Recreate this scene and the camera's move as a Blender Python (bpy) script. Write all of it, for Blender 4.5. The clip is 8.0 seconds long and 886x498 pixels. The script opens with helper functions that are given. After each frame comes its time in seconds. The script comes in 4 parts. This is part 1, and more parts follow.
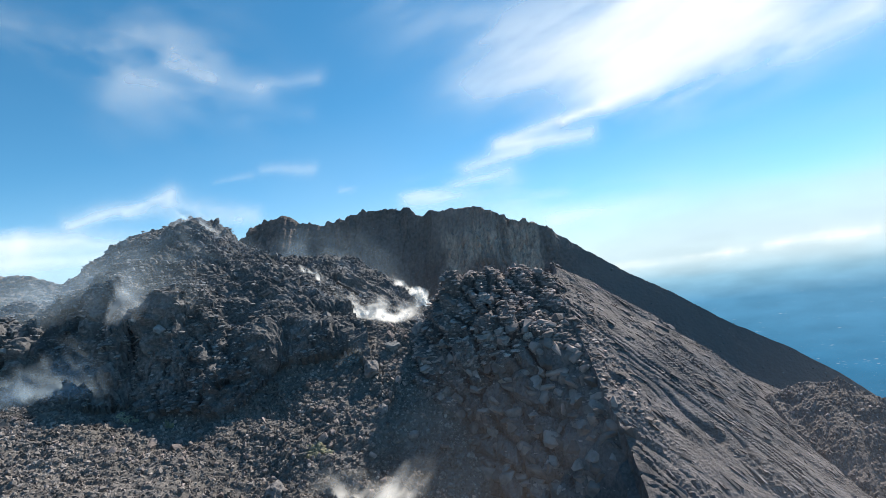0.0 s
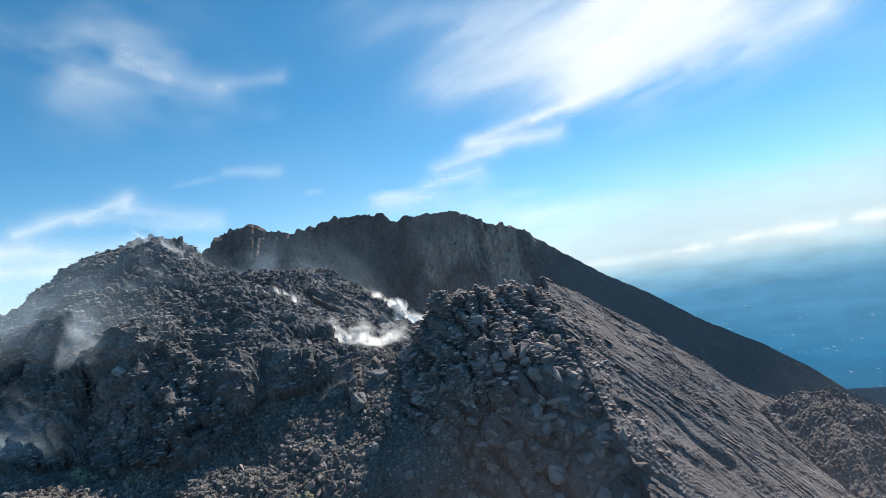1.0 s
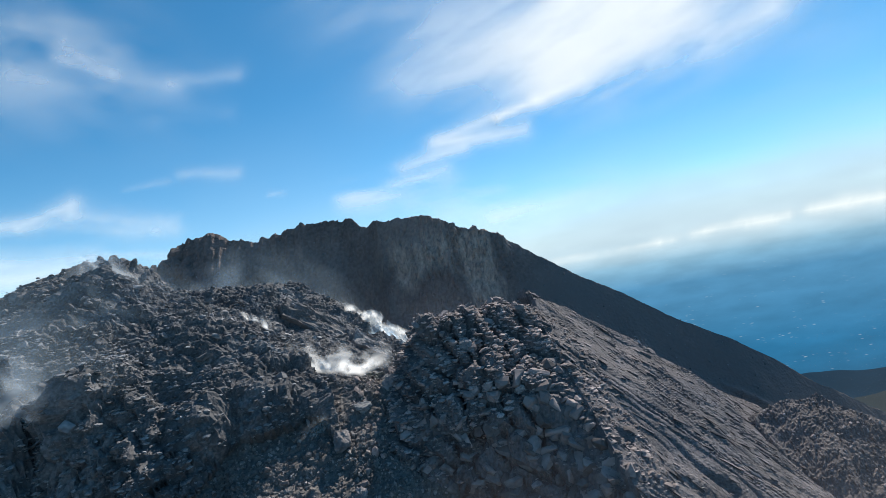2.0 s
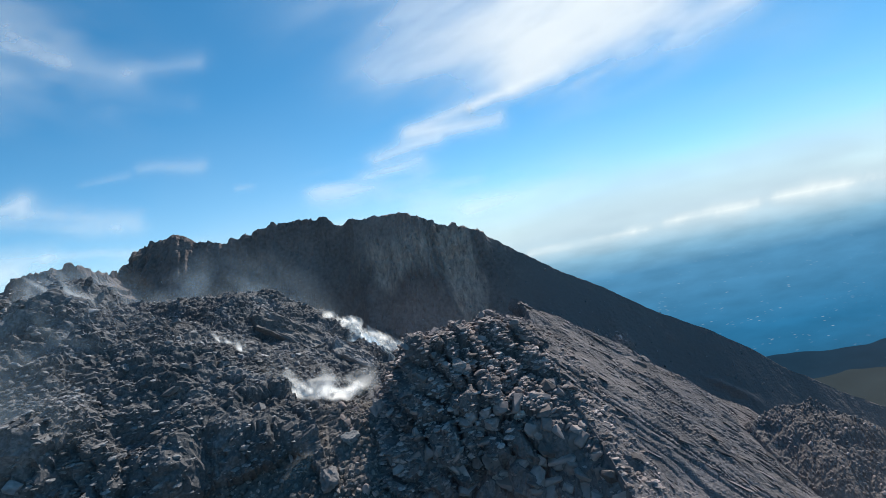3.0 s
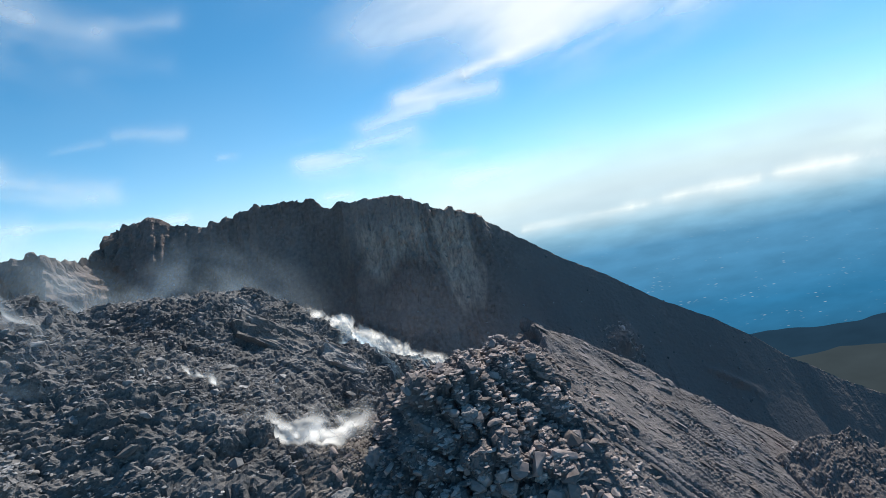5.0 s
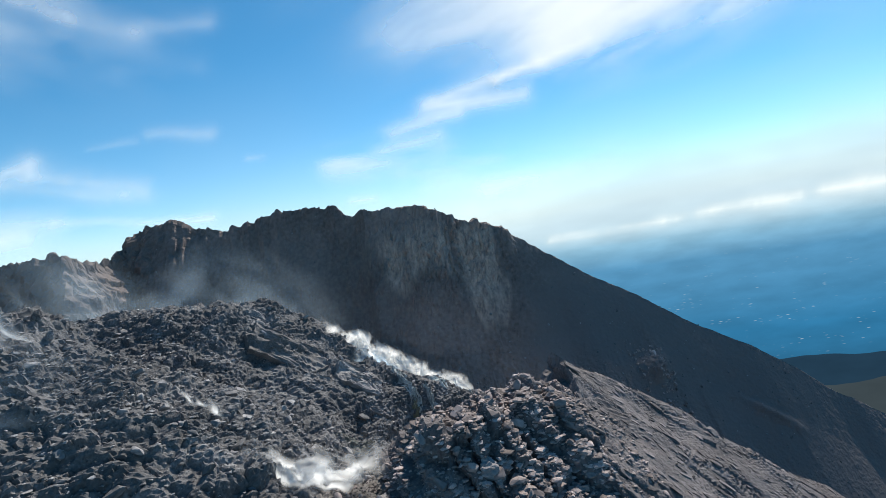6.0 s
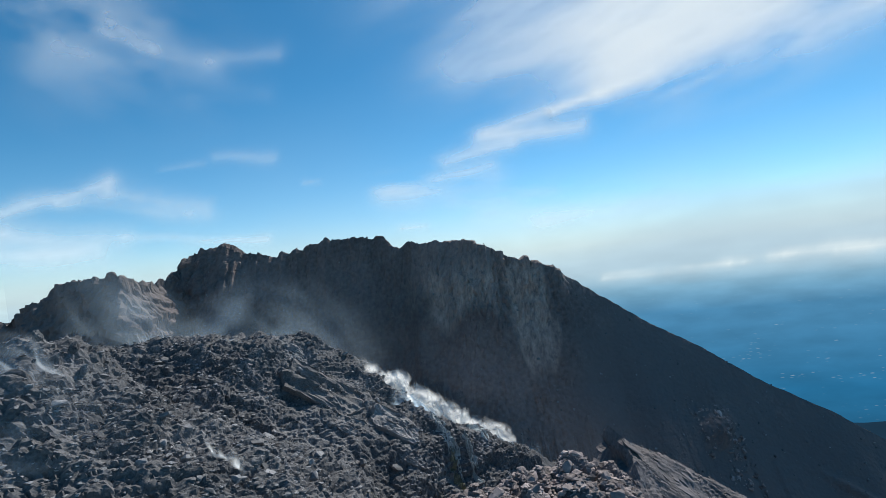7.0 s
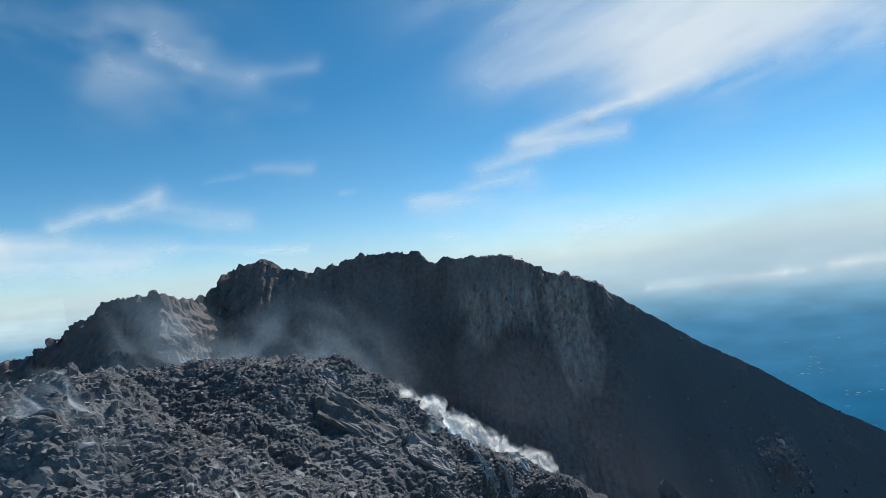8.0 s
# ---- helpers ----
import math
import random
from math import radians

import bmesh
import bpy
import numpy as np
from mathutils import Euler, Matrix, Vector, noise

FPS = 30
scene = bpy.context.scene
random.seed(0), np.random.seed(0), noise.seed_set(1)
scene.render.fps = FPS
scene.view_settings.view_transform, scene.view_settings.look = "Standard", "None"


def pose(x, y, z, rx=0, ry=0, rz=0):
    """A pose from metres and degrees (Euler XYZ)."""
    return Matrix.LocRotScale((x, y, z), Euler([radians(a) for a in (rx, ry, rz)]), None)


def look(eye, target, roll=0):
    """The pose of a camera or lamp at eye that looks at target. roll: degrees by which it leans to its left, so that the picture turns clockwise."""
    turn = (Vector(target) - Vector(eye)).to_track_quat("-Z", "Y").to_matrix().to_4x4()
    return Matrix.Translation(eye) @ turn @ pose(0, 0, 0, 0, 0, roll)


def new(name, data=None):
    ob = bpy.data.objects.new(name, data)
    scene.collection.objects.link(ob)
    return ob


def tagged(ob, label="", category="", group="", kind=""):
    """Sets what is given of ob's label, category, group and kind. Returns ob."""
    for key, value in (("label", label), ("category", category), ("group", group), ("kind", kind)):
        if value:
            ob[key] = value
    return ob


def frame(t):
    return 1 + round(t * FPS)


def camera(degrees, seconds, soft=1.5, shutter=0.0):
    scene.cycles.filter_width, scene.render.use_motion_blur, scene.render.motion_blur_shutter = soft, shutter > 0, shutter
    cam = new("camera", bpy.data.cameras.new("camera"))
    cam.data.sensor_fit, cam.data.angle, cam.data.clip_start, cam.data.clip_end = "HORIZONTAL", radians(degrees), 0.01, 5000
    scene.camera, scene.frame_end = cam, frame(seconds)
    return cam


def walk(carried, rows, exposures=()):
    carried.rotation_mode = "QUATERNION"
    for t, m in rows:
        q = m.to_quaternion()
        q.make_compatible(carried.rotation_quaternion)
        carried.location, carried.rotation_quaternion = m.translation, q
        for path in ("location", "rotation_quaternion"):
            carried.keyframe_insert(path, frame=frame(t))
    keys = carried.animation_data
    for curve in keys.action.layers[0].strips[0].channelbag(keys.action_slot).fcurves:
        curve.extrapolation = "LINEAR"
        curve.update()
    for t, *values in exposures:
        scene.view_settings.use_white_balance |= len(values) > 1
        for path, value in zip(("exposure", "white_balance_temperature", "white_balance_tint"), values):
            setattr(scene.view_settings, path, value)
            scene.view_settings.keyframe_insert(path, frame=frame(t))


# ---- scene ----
cam = camera(84.9, 8.0, soft=0.75)
METRES, EYE, TILT, LEAN, TURN = 80.0, 100.0, 5.0, 6.0, 0.0
ROWS = [
    (0.0, 0.0, 0.0, 0.0, -0.0, 0.0, -0.0),
    (0.5, -0.029, 0.0488, 0.0334, -1.77, -0.17, 0.62),
    (1.0, -0.0565, 0.0963, 0.0671, -3.71, -0.36, 1.39),
    (1.5, -0.0801, 0.1443, 0.1038, -5.84, -0.62, 2.14),
    (3.0, -0.1276, 0.2996, 0.2138, -11.12, -2.7, 3.86),
    (3.5, -0.1311, 0.3561, 0.2504, -12.25, -3.93, 4.06),
    (4.0, -0.1315, 0.4091, 0.2854, -12.84, -5.2, 4.01),
    (5.5, -0.107, 0.5752, 0.3729, -11.29, -7.21, 2.83),
    (6.0, -0.0938, 0.6323, 0.3939, -9.36, -6.41, 1.76),
    (6.5, -0.0817, 0.687, 0.4184, -6.44, -4.8, 0.38),
    (7.0, -0.0728, 0.7384, 0.4453, -3.39, -3.28, -0.45),
    (7.5, -0.0667, 0.7839, 0.4744, -0.74, -2.59, -0.34),
    (8.0, -0.0683, 0.8227, 0.5079, 0.9, -2.75, 0.19),
]
walk(cam, [(t, pose(0, 0, EYE, TILT, LEAN, TURN) @ pose(METRES * x, METRES * y, METRES * z, 90 + pitch, roll, yaw)) for t, x, y, z, yaw, pitch, roll in ROWS],
     exposures=[(0.0, 0.58, 7000, 9.0), (1.5, 0.42, 6800, 9.0), (3.5, 0.3, 6600, 8.0), (4.2, 0.32, 6650, 8.0), (5.5, 0.47, 6900, 9.0), (6.0, 0.42, 6800, 8.0), (7.0, 0.1, 6450, 7.0), (8.0, 0.0, 6350, 7.0)])

# ---------------------------------------------------------------- world, sun
SUN_AZ, SUN_EL = 36.0, 47.0
world = bpy.data.worlds.new("sky")
scene.world = world
world.use_nodes = True
wn, wl = world.node_tree.nodes, world.node_tree.links
wn.clear()
sky = wn.new("ShaderNodeTexSky")
sky.sky_type, sky.sun_disc = "NISHITA", False
sky.sun_elevation, sky.sun_rotation = radians(SUN_EL), radians(SUN_AZ)
sky.altitude, sky.air_density, sky.dust_density, sky.ozone_density = 2900, 1.0, 0.12, 2.5
background = wn.new("ShaderNodeBackground")
background.inputs["Strength"].default_value = 0.12
wout = wn.new("ShaderNodeOutputWorld")
rich = wn.new("ShaderNodeHueSaturation")
rich.inputs["Hue"].default_value, rich.inputs["Saturation"].default_value = 0.486, 1.27
wl.new(sky.outputs[0], rich.inputs["Color"])
wl.new(rich.outputs[0], background.inputs["Color"])
wl.new(background.outputs[0], wout.inputs["Surface"])

sun = new("sun", bpy.data.lights.new("sun", "SUN"))
sun.data.energy, sun.data.angle, sun.data.color = 4.5, radians(0.55), (1.0, 0.96, 0.91)
s_dir = Vector((math.sin(radians(SUN_AZ)) * math.cos(radians(SUN_EL)), math.cos(radians(SUN_AZ)) * math.cos(radians(SUN_EL)), math.sin(radians(SUN_EL))))
sun.matrix_world = look(s_dir * 400, (0, 0, 0))

# ---------------------------------------------------------------- noise on arrays


def lattice(ix, iy, seed):
    h = (ix.astype(np.int64) * 374761393 + iy.astype(np.int64) * 668265263 + seed * 974634777) & 0xFFFFFFFF
    h = ((h ^ (h >> 13)) * 1274126177) & 0xFFFFFFFF
    h = ((h ^ (h >> 16)) * 2246822519) & 0xFFFFFFFF
    return ((h ^ (h >> 15)) & 0xFFFFFF) / 16777215.0


def soft_noise(x, y, seed):
    ix, iy = np.floor(x), np.floor(y)
    fx, fy = x - ix, y - iy
    fx, fy = fx * fx * (3 - 2 * fx), fy * fy * (3 - 2 * fy)
    a, b = lattice(ix, iy, seed), lattice(ix + 1, iy, seed)
    c, d = lattice(ix, iy + 1, seed), lattice(ix + 1, iy + 1, seed)
    return (a + (b - a) * fx) * (1 - fy) + (c + (d - c) * fx) * fy - 0.5


def fractal(x, y, size, octaves, seed, ridged=False):
    total, gain = 0.0, 1.0
    for k in range(octaves):
        n = soft_noise(x / size + 17.3 * k, y / size - 9.1 * k, seed + k)
        total = total + gain * (0.5 - 2 * np.abs(n) if ridged else 2 * n)
        size, gain = size * 0.5, gain * 0.5
    return total


def cells(x, y, size, seed):
    """Worley cells: distance to the nearest point, how far the next one is, and the cell's own random number."""
    x, y = x / size, y / size
    ix, iy = np.floor(x), np.floor(y)
    f1, f2, own = np.full(x.shape, 9.0), np.full(x.shape, 9.0), np.zeros(x.shape)
    for dx in (-1, 0, 1):
        for dy in (-1, 0, 1):
            cx, cy = ix + dx, iy + dy
            d = np.hypot(cx + lattice(cx, cy, seed) - x, cy + lattice(cx, cy, seed + 1) - y)
            nearer = d < f1
            f2 = np.where(nearer, f1, np.minimum(f2, d))
            own = np.where(nearer, lattice(cx, cy, seed + 2), own)
            f1 = np.where(nearer, d, f1)
    return f1, f2 - f1, own


def blocks(x, y, size, seed, height):
    """Tumbled blocks: each cell a tilted flat facet with a narrow crack round it."""
    wx, wy = x + fractal(x, y, size, 2, seed + 40) * size * 0.25, y + fractal(x, y, size, 2, seed + 50) * size * 0.25
    f1, gap, own = cells(wx, wy, size, seed)
    turn = own * 97.0
    facet = (np.cos(turn) * wx + np.sin(turn) * wy) / size
    facet = facet - np.floor(facet)
    return height * (own * 0.9 - 0.5 + 0.35 * facet - 0.9 * np.exp(-(gap * 5) ** 2))


def along(x, y, line):
    """Nearest place on a crest line seen in plan: its height, the distance from it and the side (+1: to the left of the line's run)."""
    best, h, side, run = np.full(x.shape, 1e9), np.zeros(x.shape), np.ones(x.shape), np.zeros(x.shape)
    total = 0.0
    for (ax, ay, az), (bx, by, bz) in zip(line[:-1], line[1:]):
        ux, uy = bx - ax, by - ay
        length = math.hypot(ux, uy)
        t = np.clip(((x - ax) * ux + (y - ay) * uy) / length ** 2, 0, 1)
        d = np.hypot(x - ax - t * ux, y - ay - t * uy)
        near = d < best
        best = np.where(near, d, best)
        h = np.where(near, az + t * (bz - az), h)
        side = np.where(near, np.sign(ux * (y - ay) - uy * (x - ax)), side)
        run = np.where(near, total + t * length, run)
        total += length
    return h, best, side, run


# ---------------------------------------------------------------- the plan of the summit
RIM = [(-330, 250, 60), (-260, 270, 98), (-197, 290, 131), (-176, 285, 140), (-162, 283, 146), (-144, 281, 149), (-133, 281, 148), (-130, 300, 144.5),
       (-132, 318, 144.5), (-126, 325, 153.7), (-115, 327, 160.4), (-106, 327, 161), (-93, 325, 157.5), (-74, 322, 152), (-52, 320, 157), (-34, 320, 157.6),
       (-21, 318, 157), (-8.5, 312, 148), (-2, 311, 152.3), (14, 306, 150), (30, 301, 148.7), (49, 298, 139), (70, 296, 130), (89, 294, 114.5),
       (111, 292, 99), (138, 290, 83), (152, 288, 74), (168, 287, 63), (199, 285, 45.5), (225, 284, 28), (242, 284, 14), (275, 283, -8), (307, 282, -26.5), (400, 276, -78), (560, 262, -165)]
RUBBLE = [(80, 135, 58), (85, 134, 64), (102, 131, 66), (108, 124, 61), (126, 108, 52), (150, 90, 38)]


def wall_height(x, y):
    h, d, side, run = along(x, y, RIM)
    h = h + fractal(run, d * 0, 5, 3, 5) * (0.9 - 0.7 * np.clip((x - 45) / 25, 0, 1)) + 0.5 + 1.5 * np.exp(-((x - 108) / 24) ** 2) - 0.8 * np.exp(-((x - 66) / 11) ** 2)
    gully = fractal(run, d * 0.1, 34, 2, 8) * (3.0 - 2.0 * np.clip((x - 60) / 30, 0, 1))
    step = np.clip((x + 6) / 3.5, 0, 1) * np.clip((88 - x) / 20, 0, 1)
    d_in = np.maximum(d - 5.5 * step + np.where(d > 1, gully * np.minimum(d / 14, 1), 0), 0)
    steep = np.clip((95 - np.abs(x - 5)) / 40, 0, 1) * 1.3 + 1.75 + 1.2 * np.clip((-100 - x) / 20, 0, 1)
    cliff = np.minimum(d_in, 18) * steep + np.maximum(d_in - 18, 0) * 1.45
    outer = d * 0.62
    return h - np.where(side < 0, cliff, outer)


def dome_height(x, y):
    front = 108 + 0.6 * (y - 130) - 0.5 * (x + 55)
    steep = 86 + 1.9 * (y - 110 - 0.33 * (x + 58) + 6.5 * fractal(x, y * 0.35, 15, 3, 61))
    lobe_side = 103 - 0.7 * (x + 33)
    cap = 132 - 0.6 * np.maximum(x + 80, 0) - 0.6 * np.maximum(-98 - x, 0) - 0.5 * np.maximum(-111 - x, 0) - 0.85 * np.maximum(y - 168, 0) - 0.12 * np.maximum(160 - y, 0)
    shoulder = 113 + 0.5 * (y - 119) + 0.35 * (x + 75)
    near_lobe = np.minimum.reduce([front, steep, lobe_side, cap, shoulder])
    right = 115 - 0.87 * (x + 34) + 0.75 * (y - 225)
    ramp = 110 + 0.45 * (y - 190)
    top = 120 + 3 * np.clip((-70 - x) / 15, 0, 1) - 0.8 * np.maximum(y - 229, 0) - 0.7 * np.maximum(-112 - x, 0)
    far_lobe = np.minimum.reduce([right, ramp, top, 115 - 0.87 * (x + 34) + 0.26 * np.maximum(x, 0) - 1.0 * np.maximum(y - 231 - 0.25 * np.maximum(x, 0), 0)])
    return np.maximum(near_lobe, far_lobe)


def apron_height(x, y):
    slope = 82 + 0.72 * (y - 114) - 0.15 * (x + 35)
    slope = np.minimum(slope, 93 - 0.25 * (x + 20) - 0.3 * np.maximum(y - 138, 0))
    shelf = 78 + 0.35 * (-62 - x) + 0.1 * (y - 97)
    return np.maximum(slope, np.minimum(shelf, 92)) - 1.5 * np.maximum(x - 2, 0)


def spine_height(x, y):
    slope = 81 - 0.75 * (x - 46) + 0.5 * (y - 115)
    foot = 71 - 0.55 * (x - 30.7) + 0.75 * (y - 88)
    back = slope - 2.2 * np.maximum(y - 147 - 3 * fractal(x, y, 18, 2, 71), 0)
    slab = np.minimum.reduce([slope, foot, back, 106.0 - 0.64 * (x - 31)])
    face = 91 + 1.5 * (y - 116) + 0.55 * (x - 12) + 0.6 * np.maximum(105 - y, 0) * np.clip((x - 20) / 7, 0, 1)
    brow = 89 + (0.75 + 0.35 * np.clip((16 - x) / 10, 0, 1)) * (y - 112)
    face = np.where(y > 104, np.minimum(face, brow), face)
    left = 102 + 1.7 * (x - 3) + 2.5 * fractal(x, y, 10, 2, 77)
    mound = np.minimum(102.8 - 0.8 * np.maximum(y - 134 - 8 * np.clip((x - 8) / 16, 0, 1), 0) - 0.15 * np.maximum(x - 20, 0), left)
    spike = np.where(y > 134, np.minimum(slab + 1.0, 106.6 - 4.0 * (33 - x)), -99.0)
    crown = np.minimum(np.maximum(np.minimum(mound, np.maximum(slab, mound - 4)), spike), face)
    return np.where(x < np.where(y > 128, 33, 29), np.minimum(crown, left), np.minimum(slab, face + 6))


def rubble_height(x, y):
    h, d, side, run = along(x, y, RUBBLE)
    return h + 1.5 * fractal(run, d * 0, 8, 2, 91) - np.where(side > 0, 1.5, 0.62) * d


def floor_height(x, y):
    r = np.hypot(x + 20, y - 190)
    return 46 - 0.9 * np.maximum(x - 40, 0) - 0.12 * np.maximum(140 - y, 0) - 0.55 * np.maximum(r - 170, 0)


FORMS = [("crater_floor", floor_height), ("crater_wall", wall_height), ("lava_dome", dome_height), ("rubble_apron", apron_height),
         ("lava_spine", spine_height), ("rubble_ridge", rubble_height)]


def relief(k, u, v, x, y, z):
    """Fine shape of each form along its normal, in metres; u and v run over the slope."""
    name = FORMS[k][0]
    if name == "lava_dome":
        spurs = fractal(u, v * 0.3, 19, 4, 103, True) * 6.5 * np.clip((142 - y) / 25, 0.1, 1) * np.clip((z - 84) / 14, 0.1, 1)
        calm = 1 - 0.85 * np.exp(-((x + 26) / 15) ** 2 - ((y - 210) / 20) ** 2)
        ledges = (z * 0.5 + fractal(u, v, 16, 3, 127) * 2.2)
        ledges = (ledges - np.floor(ledges)) * 0.9 * np.clip((y - 115) / 14, 0.2, 1)
        bulk = fractal(u, v, 22, 3, 101) * 2.2 + calm * fractal(u, v, 9, 2, 105, True) * 1.8
        broken = blocks(u, v, 6.5, 111, 0.9) + blocks(u, v, 3.1, 115, 0.55) + blocks(u, v, 1.6, 121, 0.35)
        front = np.clip((120 - y) / 8, 0, 1)
        bulk = bulk + front * (blocks(x, z, 3.4, 107, 1.3) + fractal(x, z, 7, 3, 109, True) * 1.8)
        return spurs + bulk + ledges * 0.6 + calm * broken + (1 - calm) * blocks(x + 0.5 * y, y - 0.4 * x, 7.5, 129, 1.0)
    if name == "rubble_apron":
        return fractal(u, v, 13, 3, 131) * 1.2 + blocks(u, v, 2.6, 141, 0.5) + fractal(u, v, 1.5, 2, 145) * 0.25
    if name == "lava_spine":
        on_face = np.clip((27 - x + 0.25 * (y - 100)) / 9, 0, 1)
        a, b = x * 0.83 - y * 0.55, x * 0.55 + y * 0.83
        bend = b + 1.6 * fractal(a, b, 22, 3, 155)
        crack = np.abs(bend / 2.7 + 2.6 * fractal(a * 0.6, b, 15, 3, 193))
        crack = np.exp(-((crack - np.floor(crack) - 0.5) / 0.13) ** 2) * np.clip(fractal(a * 0.4, b * 1.4, 7, 3, 195) + 0.35, 0, 1)
        rib = bend / 2.9 + 2.2 * fractal(a * 0.7, b, 24, 4, 187)
        rib2 = bend / 0.95 + 2.0 * fractal(a, b, 11, 2, 189)
        broken = np.clip(fractal(a * 0.5, b, 9, 3, 181) + 0.6, 0, 1.2)
        ledge = fractal(a, b, 16, 3, 157) * 0.8 + broken * (0.55 * (rib - np.floor(rib)) + 0.22 * (rib2 - np.floor(rib2))) + fractal(a * 0.6, bend, 3.2, 3, 185) * 0.22 - 0.9 * crack
        return on_face * (blocks(x + 0.2 * y, z - 0.3 * y, 4.8, 161, 2.6) + blocks(x + 0.3 * y, z, 2.3, 171, 0.5) + fractal(u, v, 20, 2, 173) * 1.5) + (1 - on_face) * ledge
    if name == "rubble_ridge":
        return fractal(u, v, 9, 3, 191) * 0.5 + blocks(u, v, 1.2, 201, 0.25)
    if name == "crater_wall":
        flute = fractal(x, z * 0.16, 7.5, 3, 211, True) * (0.8 + 1.4 * np.clip((z - 95) / 25, 0, 1)) + fractal(x, z * 0.35, 22, 3, 215) * 2.2
        knob = 5.0 * np.exp(-((x - 127) / 8) ** 2 - ((z - 52) / 5) ** 2) + 2.2 * np.exp(-((x - 188) / 13) ** 2 - ((z - 17 + 0.7 * (x - 188)) / 2.5) ** 2)
        crag = np.clip((-105 - x) / 15, 0, 1) * (fractal(x + 0.5 * z, z * 0.6 - 0.4 * x, 17, 4, 212, True) * 3.0 + blocks(x + 0.3 * y, z, 3.2, 213, 0.9) + blocks(x, z + 0.4 * y, 7, 210, 1.2))
        calm = 1 - 0.8 * np.clip((x - 52) / 26, 0, 1)
        lava = np.clip(1.3 - np.hypot((x - 36) / 42, (z - 124) / 28), 0, 1)
        return knob * (1 + 0.5 * fractal(x, z, 5, 3, 209)) + flute * calm + crag + calm * (blocks(x, z * 0.5, 4.5, 217, 0.7) + fractal(x + y, z, 2.2, 2, 219) * 0.35) + lava * (blocks(x, z * 0.6, 2.6, 216, 1.3) + fractal(x, z * 0.3, 4, 2, 218, True) * 1.0)
    return fractal(u, v, 16, 4, 221) * 1.5


def ground_at(x, y):
    """Points of the summit's surface over plan places, their normals and the form that each belongs to."""
    def rough(px, py):
        return np.max(np.stack([f(px, py) for _, f in FORMS]), axis=0)
    hs = np.stack([f(x, y) for _, f in FORMS])
    who, z = np.argmax(hs, axis=0), np.max(hs, axis=0)
    e = 1.2
    gx, gy = (rough(x + e, y) - rough(x - e, y)) / (2 * e), (rough(x, y + e) - rough(x, y - e)) / (2 * e)
    n = np.stack([-gx, -gy, np.ones_like(gx)], -1)
    n /= np.linalg.norm(n, axis=-1, keepdims=True)
    u, v = x - 0.4 * z, y + 0.8 * z
    out = np.zeros_like(z)
    for k in range(len(FORMS)):
        here = who == k
        if here.any():
            out[here] = relief(k, u[here], v[here], x[here], y[here], z[here])
    return np.stack([x, y, z], -1) + n * out[..., None], n, who


# ---------------------------------------------------------------- materials


def material(name, dark, light, size=1.0, rough=0.9, bump=0.5, tint=None):
    m = bpy.data.materials.new(name)
    m.use_nodes = True
    n, l = m.node_tree.nodes, m.node_tree.links
    b = n["Principled BSDF"]
    b.inputs["Roughness"].default_value = rough
    b.inputs["Specular IOR Level"].default_value = 0.25
    co = n.new("ShaderNodeTexCoord")
    big, small = n.new("ShaderNodeTexNoise"), n.new("ShaderNodeTexNoise")
    big.inputs["Scale"].default_value, big.inputs["Detail"].default_value = 0.09 / size, 6
    small.inputs["Scale"].default_value, small.inputs["Detail"].default_value = 1.6 / size, 8
    l.new(co.outputs["Object"], big.inputs["Vector"])
    l.new(co.outputs["Object"], small.inputs["Vector"])
    mix = n.new("ShaderNodeMath")
    mix.operation = "MULTIPLY_ADD"
    mix.inputs[1].default_value = 0.45
    l.new(small.outputs["Fac"], mix.inputs[0])
    half = n.new("ShaderNodeMath")
    half.operation = "MULTIPLY"
    half.inputs[1].default_value = 0.55
    l.new(big.outputs["Fac"], half.inputs[0])
    l.new(half.outputs[0], mix.inputs[2])
    ramp = n.new("ShaderNodeValToRGB")
    ramp.color_ramp.elements[0].position, ramp.color_ramp.elements[0].color = 0.36, (*dark, 1)
    ramp.color_ramp.elements[1].position, ramp.color_ramp.elements[1].color = 0.64, (*light, 1)
    if tint:
        e = ramp.color_ramp.elements.new(0.52)
        e.color = (*tint, 1)
    l.new(mix.outputs[0], ramp.inputs["Fac"])
    l.new(ramp.outputs["Color"], b.inputs["Base Color"])
    bp = n.new("ShaderNodeBump")
    bp.inputs["Strength"].default_value, bp.inputs["Distance"].default_value = bump, 0.4 * size
    l.new(small.outputs["Fac"], bp.inputs["Height"])
    l.new(bp.outputs["Normal"], b.inputs["Normal"])
    return m


M_DOME = material("dome_lava", (0.072, 0.0705, 0.072), (0.215, 0.209, 0.211), 1.0, bump=0.7, tint=(0.124, 0.12, 0.122))
M_APRON = material("apron_rubble", (0.078, 0.071, 0.067), (0.18, 0.163, 0.154), 1.0, bump=0.6)
M_SPINE = material("spine_andesite", (0.09, 0.079, 0.078), (0.21, 0.184, 0.181), 1.0, bump=0.7)
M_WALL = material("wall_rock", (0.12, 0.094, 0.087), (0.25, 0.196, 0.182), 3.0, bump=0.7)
M_RIDGE = material("ridge_rubble", (0.08, 0.07, 0.069), (0.19, 0.165, 0.161), 1.0, bump=0.7)
M_FLOOR = material("floor_ash", (0.1, 0.092, 0.09), (0.22, 0.203, 0.196), 2.0)
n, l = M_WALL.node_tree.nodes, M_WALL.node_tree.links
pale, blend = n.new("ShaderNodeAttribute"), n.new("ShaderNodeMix")
